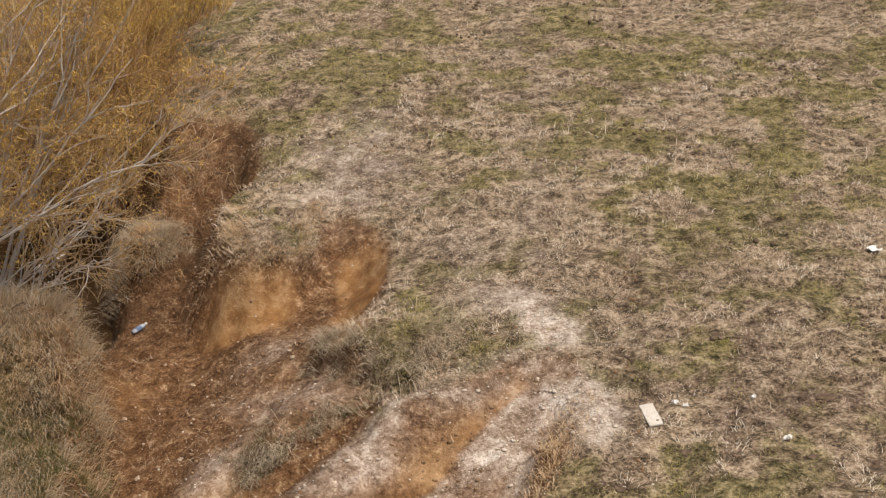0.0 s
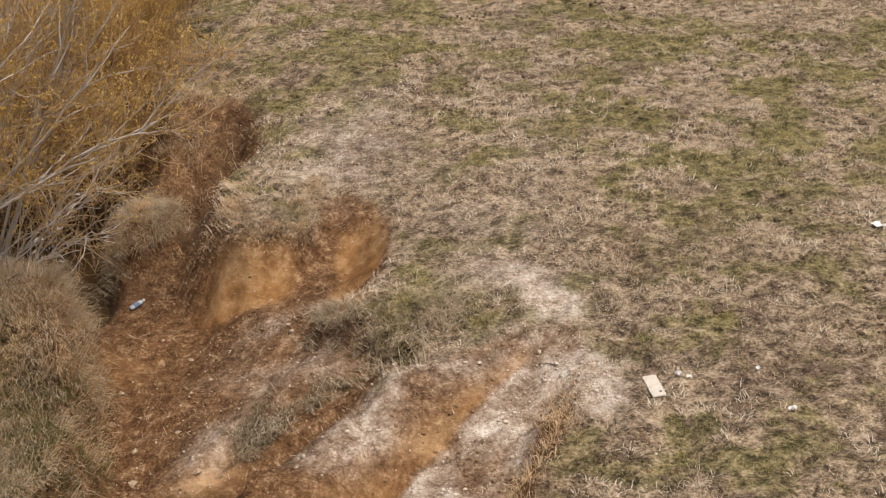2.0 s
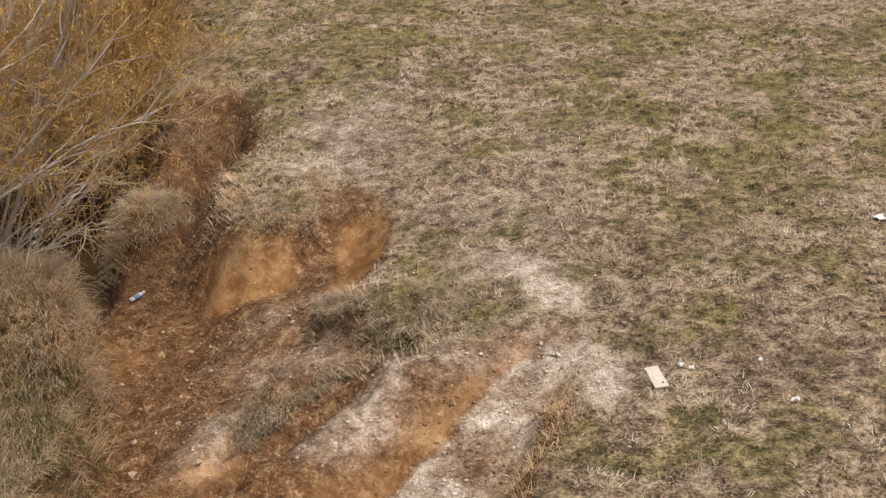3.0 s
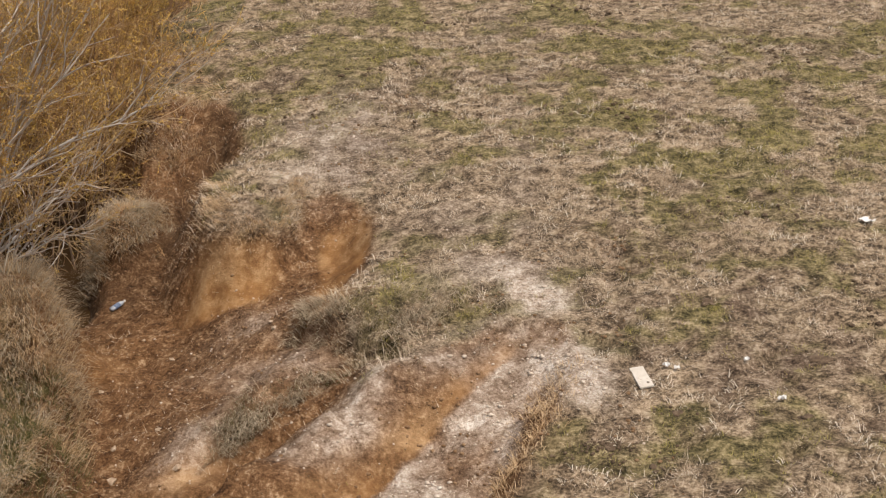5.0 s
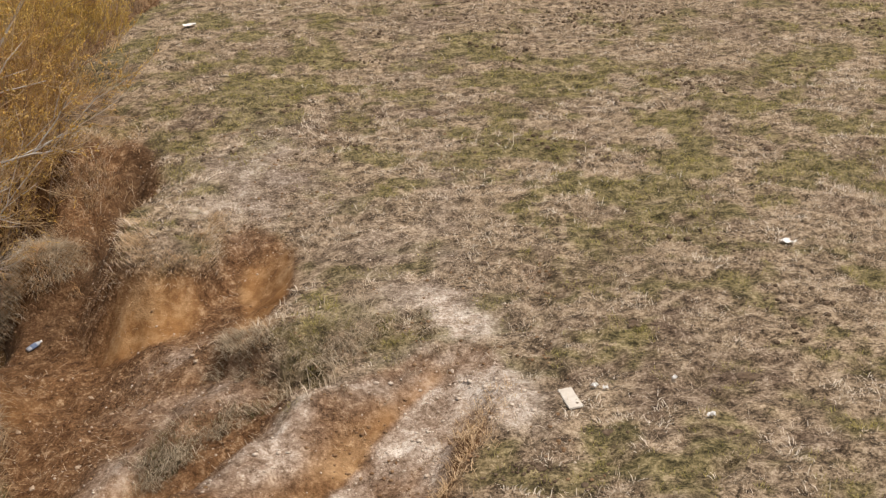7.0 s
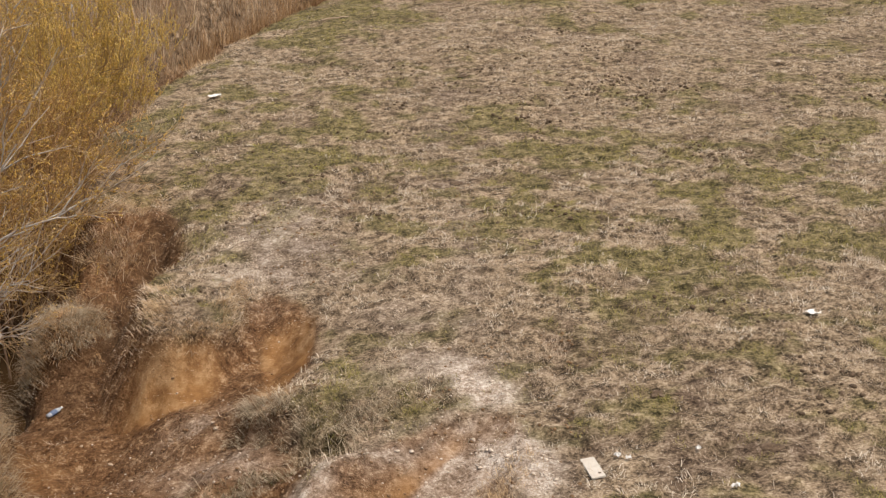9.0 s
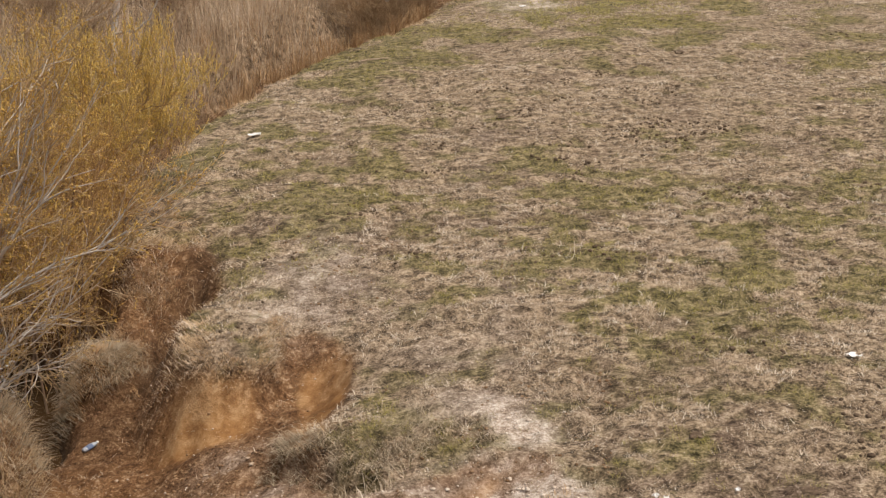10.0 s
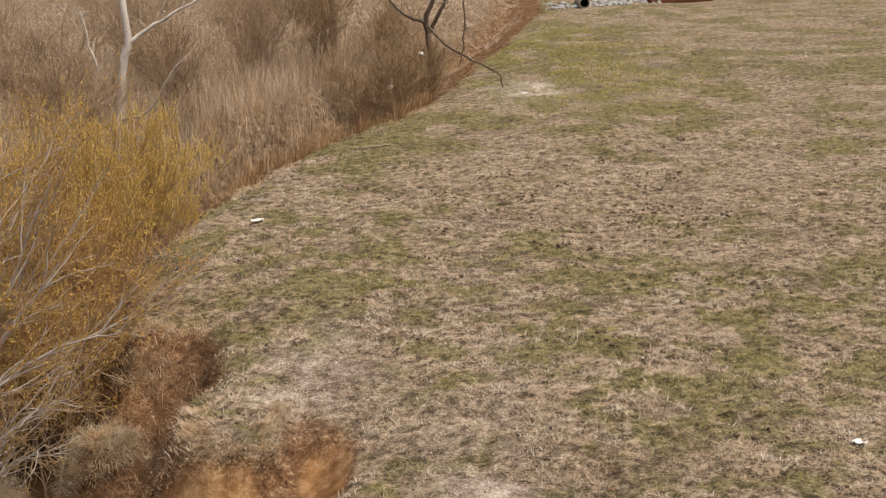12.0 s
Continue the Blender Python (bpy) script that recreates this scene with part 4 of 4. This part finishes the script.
def bare_shrub(label, x, y, spread, tall, mat):
    n = 16
    z = float(terrain(x, y, False)) - 0.1
    b = np.array([x, y, z]) + rng.uniform(-0.3, 0.3, (n, 3)) * np.array([spread, spread, 0])
    a = rng.uniform(0, 2 * np.pi, n)
    r = spread * np.sqrt(rng.random(n))
    tp = np.stack([x + np.cos(a) * r, y + np.sin(a) * r, z + tall * rng.uniform(0.6, 1.0, n)], 1)
    return shrub("bare_shrub", label, b, tp, 0.012, 4, 5, 5, 0.7, 0.6, 0.45, M_TWIGBARK, mat, mat, None, 0.3, lift=0.35, clear=0.12, spray=0.5, twig_r=0.0045)


for sx, sy, sp, tl in ((-0.55, 38.0, 0.6, 1.3), (-0.95, 37.6, 0.7, 1.5), (-1.4, 36.9, 0.8, 1.6), (-1.9, 37.2, 1.1, 2.0), (-3.0, 39.5, 1.4, 2.4), (-4.6, 37.0, 1.3, 2.2), (-5.8, 33.0, 1.2, 1.9), (-7.0, 36.5, 1.5, 2.4), (-5.2, 41.5, 1.6, 2.6), (-1.4, 42.0, 1.3, 2.2), (-8.2, 30.5, 1.4, 2.2), (-9.0, 42.0, 1.8, 2.6), (-10.5, 35.0, 1.6, 2.4), (-6.6, 27.0, 1.1, 1.7), (-4.0, 46.0, 1.6, 2.4)):
    bare_shrub("leafless brown brush on the creek bank", sx, sy, sp, tl, M_HAZE if sx < -3.5 else M_REED)


# ---------------------------------------------------------------- trees
def tree(name, label, limbs, mat, side_twigs=6):
    """A bare tree from limbs, each a list of places with a start and an end radius."""
    origin = Vector(limbs[0][0][0])
    root = new(name)
    root.location = origin
    for n, (pts, r0, r1) in enumerate(limbs):
        pts = np.array(pts, float)
        k = 12
        t = np.linspace(0, len(pts) - 1, k)
        path = np.stack([np.interp(t, np.arange(len(pts)), pts[:, c]) for c in range(3)], 1)
        path[1:-1] += rng.normal(0, 0.012, (k - 2, 3))
        v, f = tubes((path - np.array(origin))[None], np.array([r0]), np.array([r1]), 8)
        limb = part("trunk" if n == 0 else "limb", mesh_of("limb", v, f, mat, True), root)
        if side_twigs and n:
            idx = np.zeros(side_twigs, int)
            p, d = along(path[None], idx, rng.uniform(0.15, 1, side_twigs))
            tw = shoots(p, unit(d + rng.normal(0, 0.6, p.shape) + np.array([0, 0, 0.2])), rng.uniform(0.25, 0.8, side_twigs), 5, 0.2, 0.0)
            v, f = tubes(tw - np.array(origin), np.full(side_twigs, max(r1 * 0.6, 0.006)), np.full(side_twigs, 0.003), 3)
            tagged(part("twig", mesh_of("twig", v, f, mat), limb), kind="stuff")
    return tagged(root, label, "tree")


tree("bare_tree", "pale forked dead tree behind the yellow willow", [
    ([(-6.25, 28, -0.2), (-6.17, 28, 0.79), (-6.05, 28, 1.3), (-5.91, 28, 2.06), (-5.78, 28, 2.42), (-5.82, 28, 2.8), (-5.9, 28, 3.9)], 0.10, 0.06),
    ([(-5.79, 28, 2.40), (-5.43, 28, 2.65), (-4.99, 27.9, 2.89), (-4.4, 27.8, 3.2)], 0.045, 0.02),
    ([(-6.12, 28, 1.15), (-6.39, 28.1, 1.81), (-6.51, 28.1, 2.23), (-6.66, 28.1, 3.0)], 0.03, 0.015),
    ([(-6.1, 28, 0.95), (-5.65, 27.8, 1.04), (-5.32, 27.7, 1.3), (-5.08, 27.6, 1.72), (-4.82, 27.5, 2.08)], 0.03, 0.01)], M_STEM)
tree("bare_tree", "dark leafless tree with a long drooping bough", [
    ([(-0.25, 38.5, -0.6), (-0.26, 38.5, 0.74), (-0.32, 38.5, 1.31), (-0.38, 38.4, 1.65), (-0.1, 38.3, 2.3), (0.2, 38.2, 3.4)], 0.08, 0.05),
    ([(-0.32, 38.5, 1.31), (-0.05, 38.4, 1.74), (0.18, 38.3, 2.2), (0.5, 38.2, 3.0)], 0.06, 0.03),
    ([(-0.38, 38.4, 1.6), (-0.84, 38.4, 1.79), (-1.2, 38.4, 2.1), (-1.6, 38.4, 2.7)], 0.05, 0.02),
    ([(-0.30, 38.3, 1.52), (0.14, 37.4, 1.12), (0.69, 37, 0.85), (1.1, 37, 0.63), (1.45, 37, 0.41), (1.51, 37, 0.1)], 0.035, 0.016),
    ([(0.70, 37.3, 3.2), (0.58, 37, 2.27), (0.59, 37, 1.45), (0.52, 37, 0.9), (0.44, 37, 0.66)], 0.03, 0.012)], M_BARK)
tree("bare_tree", "thin dark tree in the creekside brush", [
    ([(-3.02, 42, -0.2), (-2.94, 42, 1.0), (-3.0, 42, 2.0), (-3.1, 42, 3.2)], 0.10, 0.07),
    ([(-3.0, 42, 1.15), (-3.3, 42, 1.55), (-3.57, 42, 1.73), (-4.1, 42, 1.9)], 0.03, 0.012)], M_BARK)



def hanging_spray():
    """A drooping spray of dead foliage on the thin dark tree's bough."""
    root = [ob for ob in bpy.data.objects if ob.name.startswith("bare_tree") and not ob.parent][-1]
    n = 420
    start = np.stack([rng.uniform(-4.75, -3.25, n), rng.normal(42.3, 0.25, n), rng.uniform(1.75, 2.25, n)], 1)
    way = unit(rng.normal(0, 0.35, (n, 3)) + np.array([0.15, 0, -1.0]))
    path = shoots(start, way, rng.uniform(0.2, 0.62, n), 5, 0.15, -0.1)
    v, f = tubes(path - np.array(root.location), np.full(n, 0.022), np.full(n, 0.006), 3)
    tagged(part("foliage", mesh_of("foliage", v, f, M_TWIGBARK), root, "brown drooping dead foliage"), kind="stuff")


hanging_spray()

# ---------------------------------------------------------------- litter, stones and dung
def lump(name, radius, mat, flat=0.6, rough=0.25, seed=1, detail=2):
    """An irregular stone or clod."""
    bm = bmesh.new()
    bmesh.ops.create_icosphere(bm, subdivisions=detail, radius=radius)
    for v in bm.verts:
        d = noise.noise(v.co / radius * 1.3 + Vector((seed * 7.7, seed * 3.1, 0))) + 0.5 * noise.noise(v.co / radius * 3 + Vector((seed, 0, seed)))
        v.co *= 1 + rough * d
        v.co.z *= flat
    return bm_mesh(name, bm, mat, detail > 1)


def on_ground(x, y, lift=0.0):
    return float(terrain(x, y)) + lift


def put(name, me, x, y, lift, turn, label, category, group="", scale=1.0):
    ob = new(name, me)
    ob.location, ob.rotation_euler = (x, y, on_ground(x, y, lift)), (rng.uniform(-0.12, 0.12), rng.uniform(-0.12, 0.12), turn)
    ob.scale = (scale, scale, scale)
    return tagged(ob, label, category, group)


stone_meshes = [lump("stone", 0.032, M_STONE, 0.6, 0.55, k, 1) for k in range(5)]
for k, (x, y, sc) in enumerate(((-0.42, 11.35, 0.7), (-2.92, 12.93, 1.0), (-3.49, 12.31, 0.8), (-1.81, 12.37, 0.9), (-1.86, 12.52, 0.8), (-2.46, 10.6, 1.3), (-3.07, 10.77, 1.2), (-3.13, 11.19, 0.9), (-0.78, 11.36, 0.6), (-2.6, 12.2, 0.7), (-3.2, 11.8, 0.6), (-2.75, 11.3, 0.8), (0.93, 8.95, 0.9), (0.62, 10.62, 0.5), (-3.3, 13.4, 0.6), (-2.3, 12.75, 0.7))):
    put("stone", stone_meshes[k % 5], x, y, 0.008, rng.uniform(0, 6), "pale rounded stone lying in the eroded soil", "stone", "loose stones in the gully", sc)


def scattered_lumps(name, label, n, box, keep, size, mat, flat=0.65):
    """Many small lumps in one mesh."""
    base = lump("base", 1.0, mat, flat, 0.35, 3, 1)
    co = np.empty(len(base.vertices) * 3, np.float32)
    base.vertices.foreach_get("co", co)
    co = co.reshape(-1, 3)
    tri = np.array([p.vertices[:] for p in base.polygons])
    bpy.data.meshes.remove(base)
    x, y = scatter(n, *box, keep)
    r = size * np.exp(np.clip(rng.normal(0, 0.5, len(x)), -1.5, 0.75))
    a = rng.uniform(0, 6.28, len(x))
    c, s_ = np.cos(a)[:, None], np.sin(a)[:, None]
    q = co[None] * r[:, None, None]
    v = np.stack([q[..., 0] * c - q[..., 1] * s_ + x[:, None], q[..., 0] * s_ + q[..., 1] * c + y[:, None], q[..., 2] + (terrain(x, y) + r * 0.2)[:, None]], -1)
    f = (tri[None] + (np.arange(len(x)) * len(co))[:, None, None]).reshape(-1, 3)
    return tagged(new(name, mesh_of(name, v.reshape(-1, 3), f, mat)), label, "debris", kind="stuff")


def crumb_keep(x, y):
    return bare_amount(x, y) * (x > -4.2) * np.clip(0.4 + fbm(x, y, 0.8, 611, 3), 0.05, 1) * (1 - 0.8 * ochre_amount(x, y)) * np.clip(1 - 2 * chalk_amount(x, y), 0, 1) * np.where(y > 13.2, 0.3, 1)


scattered_lumps("clods", "crumbled soil clods over the bare ground", 24000, (-4.2, 1.5, 8.6, 18), crumb_keep, 0.010, M_CLOD)
scattered_lumps("chalk_rubble", "crumbled chalk over the trodden path", 26000, (-3.6, 1.5, 8.6, 18), lambda x, y: np.clip(chalk_amount(x, y) ** 1.5 + 0.03 * bare_amount(x, y), 0, 1), 0.0065, M_CHALK)

scattered_lumps("dung_crumbs", "broken dark dung heaped by the rut", 3200, (0.5, 1.6, 9.0, 10.0), lambda x, y: 0.8 * blob(x, y, 0.98, 9.42, 0.17, 0.15) ** 1.5 + 0.06, 0.0085, M_DUNG)
scattered_lumps("chalk_rubble", "flat broken chalk plates in the rut", 2600, (-1.8, 1.4, 8.6, 12.6), lambda x, y: chalk_amount(x, y) ** 2, 0.013, M_CHALK, 0.25)
scattered_lumps("dung_crumbs", "dark crumbs of trodden dung over the pasture", 22000, (-2.5, 9.5, 8.8, 32), lambda x, y: turf(x, y) * sm(0.25, 0.6, fbm(x, y, 0.7, 651, 3)) * sm(-0.3, 0.3, fbm(x, y, 3.0, 653, 2)), 0.017, M_DUNG)

for k, (x, y, sc) in enumerate(((2.12, 11.73, 1.1), (1.02, 9.42, 0.7), (0.65, 18.19, 1.4), (3.33, 14.68, 1.0), (1.86, 16.08, 1.0), (0.91, 13.28, 0.9), (2.0, 10.15, 1.3), (-0.11, 9.11, 1.0), (3.91, 20.11, 1.4), (1.6, 9.91, 0.8), (2.82, 10.66, 1.2), (2.55, 9.8, 1.0), (4.78, 29.85, 1.6), (1.5, 18.6, 1.2), (2.6, 17.0, 1.0), (3.0, 21.5, 1.3), (0.2, 16.9, 1.1), (4.4, 16.2, 1.0), (5.2, 24.0, 1.5), (1.0, 24.5, 1.4))):
    put("cow_pat", lump("cow_pat", 0.065, M_DUNG, 0.20, 0.9, 20 + k, 3), x, y, -0.002, rng.uniform(0, 6), "dark weathered cow pat crumbled in the grass", "dung", "cow pats over the pasture", sc)


def board():
    bm = bmesh.new()
    bmesh.ops.create_cube(bm, size=1)
    for v in bm.verts:
        v.co.x *= 0.115
        v.co.y *= 0.30
        v.co.z *= 0.016
    bmesh.ops.bevel(bm, geom=bm.edges[:], offset=0.003, segments=2, affect="EDGES")
    root = new("board", bm_mesh("board", bm, M_BOARD))
    root.matrix_world = Matrix.Translation((1.37, 10.45, on_ground(1.37, 10.45, 0.022))) @ Euler((radians(3), radians(-3), radians(11))).to_matrix().to_4x4()
    knot = lump("knot_hole", 0.012, M_DUNG, 0.25, 0.2, 4)
    ob = part("knot_hole", knot, root, "dark knot hole")
    ob.location = (0.025, -0.095, 0.008)
    return tagged(root, "short weathered white board lying in the grass", "board")


board()


def crumpled(name, w, d, x, y, turn, label, seed):
    """A crumpled scrap of paper, with thickness."""
    bm = bmesh.new()
    bmesh.ops.create_grid(bm, x_segments=7, y_segments=6, size=0.5)
    for v in bm.verts:
        n1 = noise.noise(Vector((v.co.x * 3 + seed, v.co.y * 3, seed)))
        v.co.x *= w * (1 + 0.3 * n1)
        v.co.y *= d * (1 - 0.3 * n1)
        v.co.z = 0.025 + 0.03 * n1
    res = bmesh.ops.extrude_face_region(bm, geom=bm.faces[:])
    for v in [g for g in res["geom"] if isinstance(g, bmesh.types.BMVert)]:
        v.co.z += 0.003
    bmesh.ops.recalc_face_normals(bm, faces=bm.faces[:])
    return put(name, bm_mesh(name, bm, M_PAPER), x, y, 0.01, turn, label, "litter")


crumpled("paper_scrap", 0.115, 0.13, 3.86, 13.33, 0.3, "flattened white paper scrap on dry grass", 1)
crumpled("paper_scrap", 0.035, 0.05, 1.58, 10.58, 0.9, "small torn white paper scrap near the board", 2)
crumpled("paper_scrap", 0.03, 0.04, 1.66, 10.52, 2.0, "tiny torn white scrap beside a paper scrap", 3)
crumpled("paper_scrap", 0.035, 0.04, 2.23, 10.61, 2.4, "small white scrap by a dark cow pat", 4)
crumpled("paper_scrap", 0.07, 0.03, 2.39, 9.99, 0.2, "pale sliver of paper in the grass", 5)
crumpled("paper_scrap", 0.20, 0.12, -3.02, 23.6, 0.2, "pale torn paper lying near the yellow willow", 6)
crumpled("paper_scrap", 0.16, 0.16, 2.04, 36.54, 0.2, "white scrap on the pale bare patch", 7)


def bottle():
    """A crushed plastic bottle with a faded label."""
    root = new("plastic_bottle")
    prof = [(0.0, 0.0), (0.026, 0.004), (0.031, 0.02), (0.031, 0.135), (0.026, 0.155), (0.013, 0.178), (0.012, 0.19)]

    def turned(name, pr, mat, squash):
        bm = bmesh.new()
        rings = []
        for r, h in pr:
            rings.append([bm.verts.new((r * math.cos(a) * (1 + squash * math.sin(3 * a + h * 60)), h, r * math.sin(a) * 0.8 + 0.028)) for a in np.linspace(0, 2 * math.pi, 16, endpoint=False)])
        for p, q in zip(rings, rings[1:]):
            for j in range(16):
                bm.faces.new((p[j], p[(j + 1) % 16], q[(j + 1) % 16], q[j]))
        bm.faces.new(rings[-1])
        bmesh.ops.recalc_face_normals(bm, faces=bm.faces[:])
        return bm_mesh(name, bm, mat, True)

    part("bottle_body", turned("bottle_body", prof, M_PLASTIC, 0.06), root)
    part("label", turned("label", [(0.0325, 0.045), (0.0335, 0.047), (0.0335, 0.118), (0.0325, 0.12)], M_LABEL, 0.06), root, "faded blue label")
    part("cap", turned("cap", [(0.0, 0.186), (0.015, 0.187), (0.015, 0.204), (0.012, 0.206)], M_PAPER, 0.0), root, "white cap")
    x, y = -3.80, 14.18
    root.matrix_world = Matrix.Translation((x, y, on_ground(x, y, 0.01))) @ Euler((radians(8), 0, radians(-38))).to_matrix().to_4x4()
    return tagged(root, "crushed plastic bottle with faded blue label on gully floor", "bottle")


bottle()


def stick(x0, y0, z0, x1, y1, z1, r, label, mat):
    """A fallen stick, slightly crooked, with one side twig."""
    p = np.linspace((0, 0, 0), (x1 - x0, y1 - y0, z1 - z0), 9)
    p[1:-1] += rng.normal(0, 0.012, (7, 3))
    v, f = tubes(p[None], np.array([r]), np.array([r * 0.45]), 6)
    root = new("stick", mesh_of("stick", v, f, mat, True))
    root.location = (x0, y0, z0)
    tw = shoots(p[5:6], unit(p[8:9] - p[0:1] + np.array([[0.2, 0.1, 0.3]])), np.array([0.12]), 4, 0.1, 0)
    v, f = tubes(tw, np.array([r * 0.5]), np.array([r * 0.3]), 5)
    part("side_twig", mesh_of("side_twig", v, f, mat, True), root)
    return tagged(root, label, "stick")


stick(-1.59, 29.8, on_ground(-1.59, 29.8, 0.03), -1.05, 30.15, on_ground(-1.05, 30.15, 0.05), 0.022, "pale dead stick lying on green grass", M_STONE)
stick(2.80, 33.4, on_ground(2.80, 33.4, 0.02), 2.92, 33.0, on_ground(2.92, 33.0, 0.04), 0.016, "short pale stick lying on the field", M_STONE)
stick(-2.98, 16.9, on_ground(-2.98, 16.9, -0.02), -3.08, 16.95, on_ground(-2.98, 16.9, 0.38), 0.006, "thin pale stick poking from the ditch", M_STONE)

# ---------------------------------------------------------------- culvert and stones at the far end
rock_meshes = [lump("rock", 0.3, M_ROCK, 0.6, 0.4, 40 + k) for k in range(6)]
for k in range(170):
    x = 4.2 + 5.2 * rng.random()
    y = 59.0 + 2.5 * rng.random() + 0.4 * abs(x - 6)
    put("rock", rock_meshes[k % 6], x, y, 0.02, rng.uniform(0, 6), "pale broken rock heaped round the culvert", "rock", "rocks round the culvert", rng.uniform(0.12, 0.42))


def pipe(name, x, y, z, length, r, turn, mat, label):
    root = new(name)
    root.matrix_world = pose(x, y, z, 0, 0, turn)
    bm = bmesh.new()
    ring = []
    for rad, yy in ((r, 0), (r, length), (r * 0.88, length), (r * 0.88, 0)):
        ring.append([bm.verts.new((rad * math.cos(a), yy, rad * math.sin(a))) for a in np.linspace(0, 2 * math.pi, 24, endpoint=False)])
    for p, q in zip(ring, ring[1:] + ring[:1]):
        for j in range(24):
            bm.faces.new((p[j], q[j], q[(j + 1) % 24], p[(j + 1) % 24]))
    bmesh.ops.recalc_face_normals(bm, faces=bm.faces[:])
    part("pipe_wall", bm_mesh("pipe_wall", bm, mat, False), root)
    # Near-black disc halfway along, standing in for the shade inside the bore.
    bm = bmesh.new()
    bmesh.ops.create_circle(bm, cap_ends=True, segments=24, radius=r * 0.88)
    ob = part("bore_shade", bm_mesh("bore_shade", bm, M_DARK), root, "dark disc across the bore for its shade")
    ob.matrix_local = pose(0, length * 0.5, 0, 90, 0, 0)
    return tagged(root, label, "pipe")


pipe("culvert_pipe", 5.64, 58.9, on_ground(5.64, 59.5, 0.2), 2.5, 0.20, 0, M_STONE, "dark culvert pipe mouth among pale rocks")
pipe("rusty_pipe", 8.3, 60.2, on_ground(8.3, 60.2, 0.12), 2.6, 0.24, -80, M_RUST, "large rusty steel pipe lying by the rocks")


# pale rubbish snagged in the brush beside the creek
def bag(x, y, z, size, label, seed):
    root = new("plastic_bag", lump("plastic_bag", size, M_PAPER, 0.8, 0.6, seed, 3))
    root.location = (x, y, z)
    return tagged(root, label, "litter")


bag(-1.25, 36.4, 0.27, 0.055, "white plastic bag snagged in bare brush", 71)
bag(-0.50, 37.4, 0.95, 0.06, "torn pale plastic bag caught in creekside twigs", 73)


def litter_straw(x, y):
    return in_gully(x, y) * (x > -4.2) * np.clip(0.3 + fbm(x, y, 0.6, 641, 3), 0, 1)


grass("loose_straw", "broken straw strewn over the gully floor", 16000, (-4.0, -1.0, 9.0, 18.2), litter_straw, 0.10, 0.0045, 1.42, M_STRAW)
crumpled("paper_scrap", 0.22, 0.14, -0.95, 35.9, 0.5, "pale sodden rubbish at the creek edge", 9)


def water_glints():
    """Small curled white flakes by the low boughs, in place of sky glints on the water."""
    n = 38
    place = np.array([-4.36, 13.40, -0.06]) + rng.normal(0, 1, (n, 3)) * np.array([0.13, 0.10, 0.13])
    u = unit(rng.normal(0, 1, (n, 3)))
    w = unit(np.cross(u, rng.normal(0, 1, (n, 3))))
    k = np.cross(u, w) * 0.006
    u, w = u * rng.uniform(0.012, 0.03, (n, 1)), w * rng.uniform(0.006, 0.012, (n, 1))
    v = np.stack([place - u - w - k, place + u - w + k, place + u * 0.8 + w - k, place - u + w * 0.7 + k], 1)
    v = np.concatenate([v, v + np.array([0, 0, 0.002])], 1)
    box = np.array([(0, 1, 2, 3), (7, 6, 5, 4), (0, 4, 5, 1), (1, 5, 6, 2), (2, 6, 7, 3), (3, 7, 4, 0)])
    f = (box[None] + (8 * np.arange(n))[:, None, None]).reshape(-1, 4)
    origin = place.mean(0)
    ob = new("glint_flakes", mesh_of("glint_flakes", v.reshape(-1, 3) - origin, f, M_PAPER))
    ob.location = origin
    return tagged(ob, "white flakes standing in for sky glints on the water", "litter", kind="stuff")


water_glints()
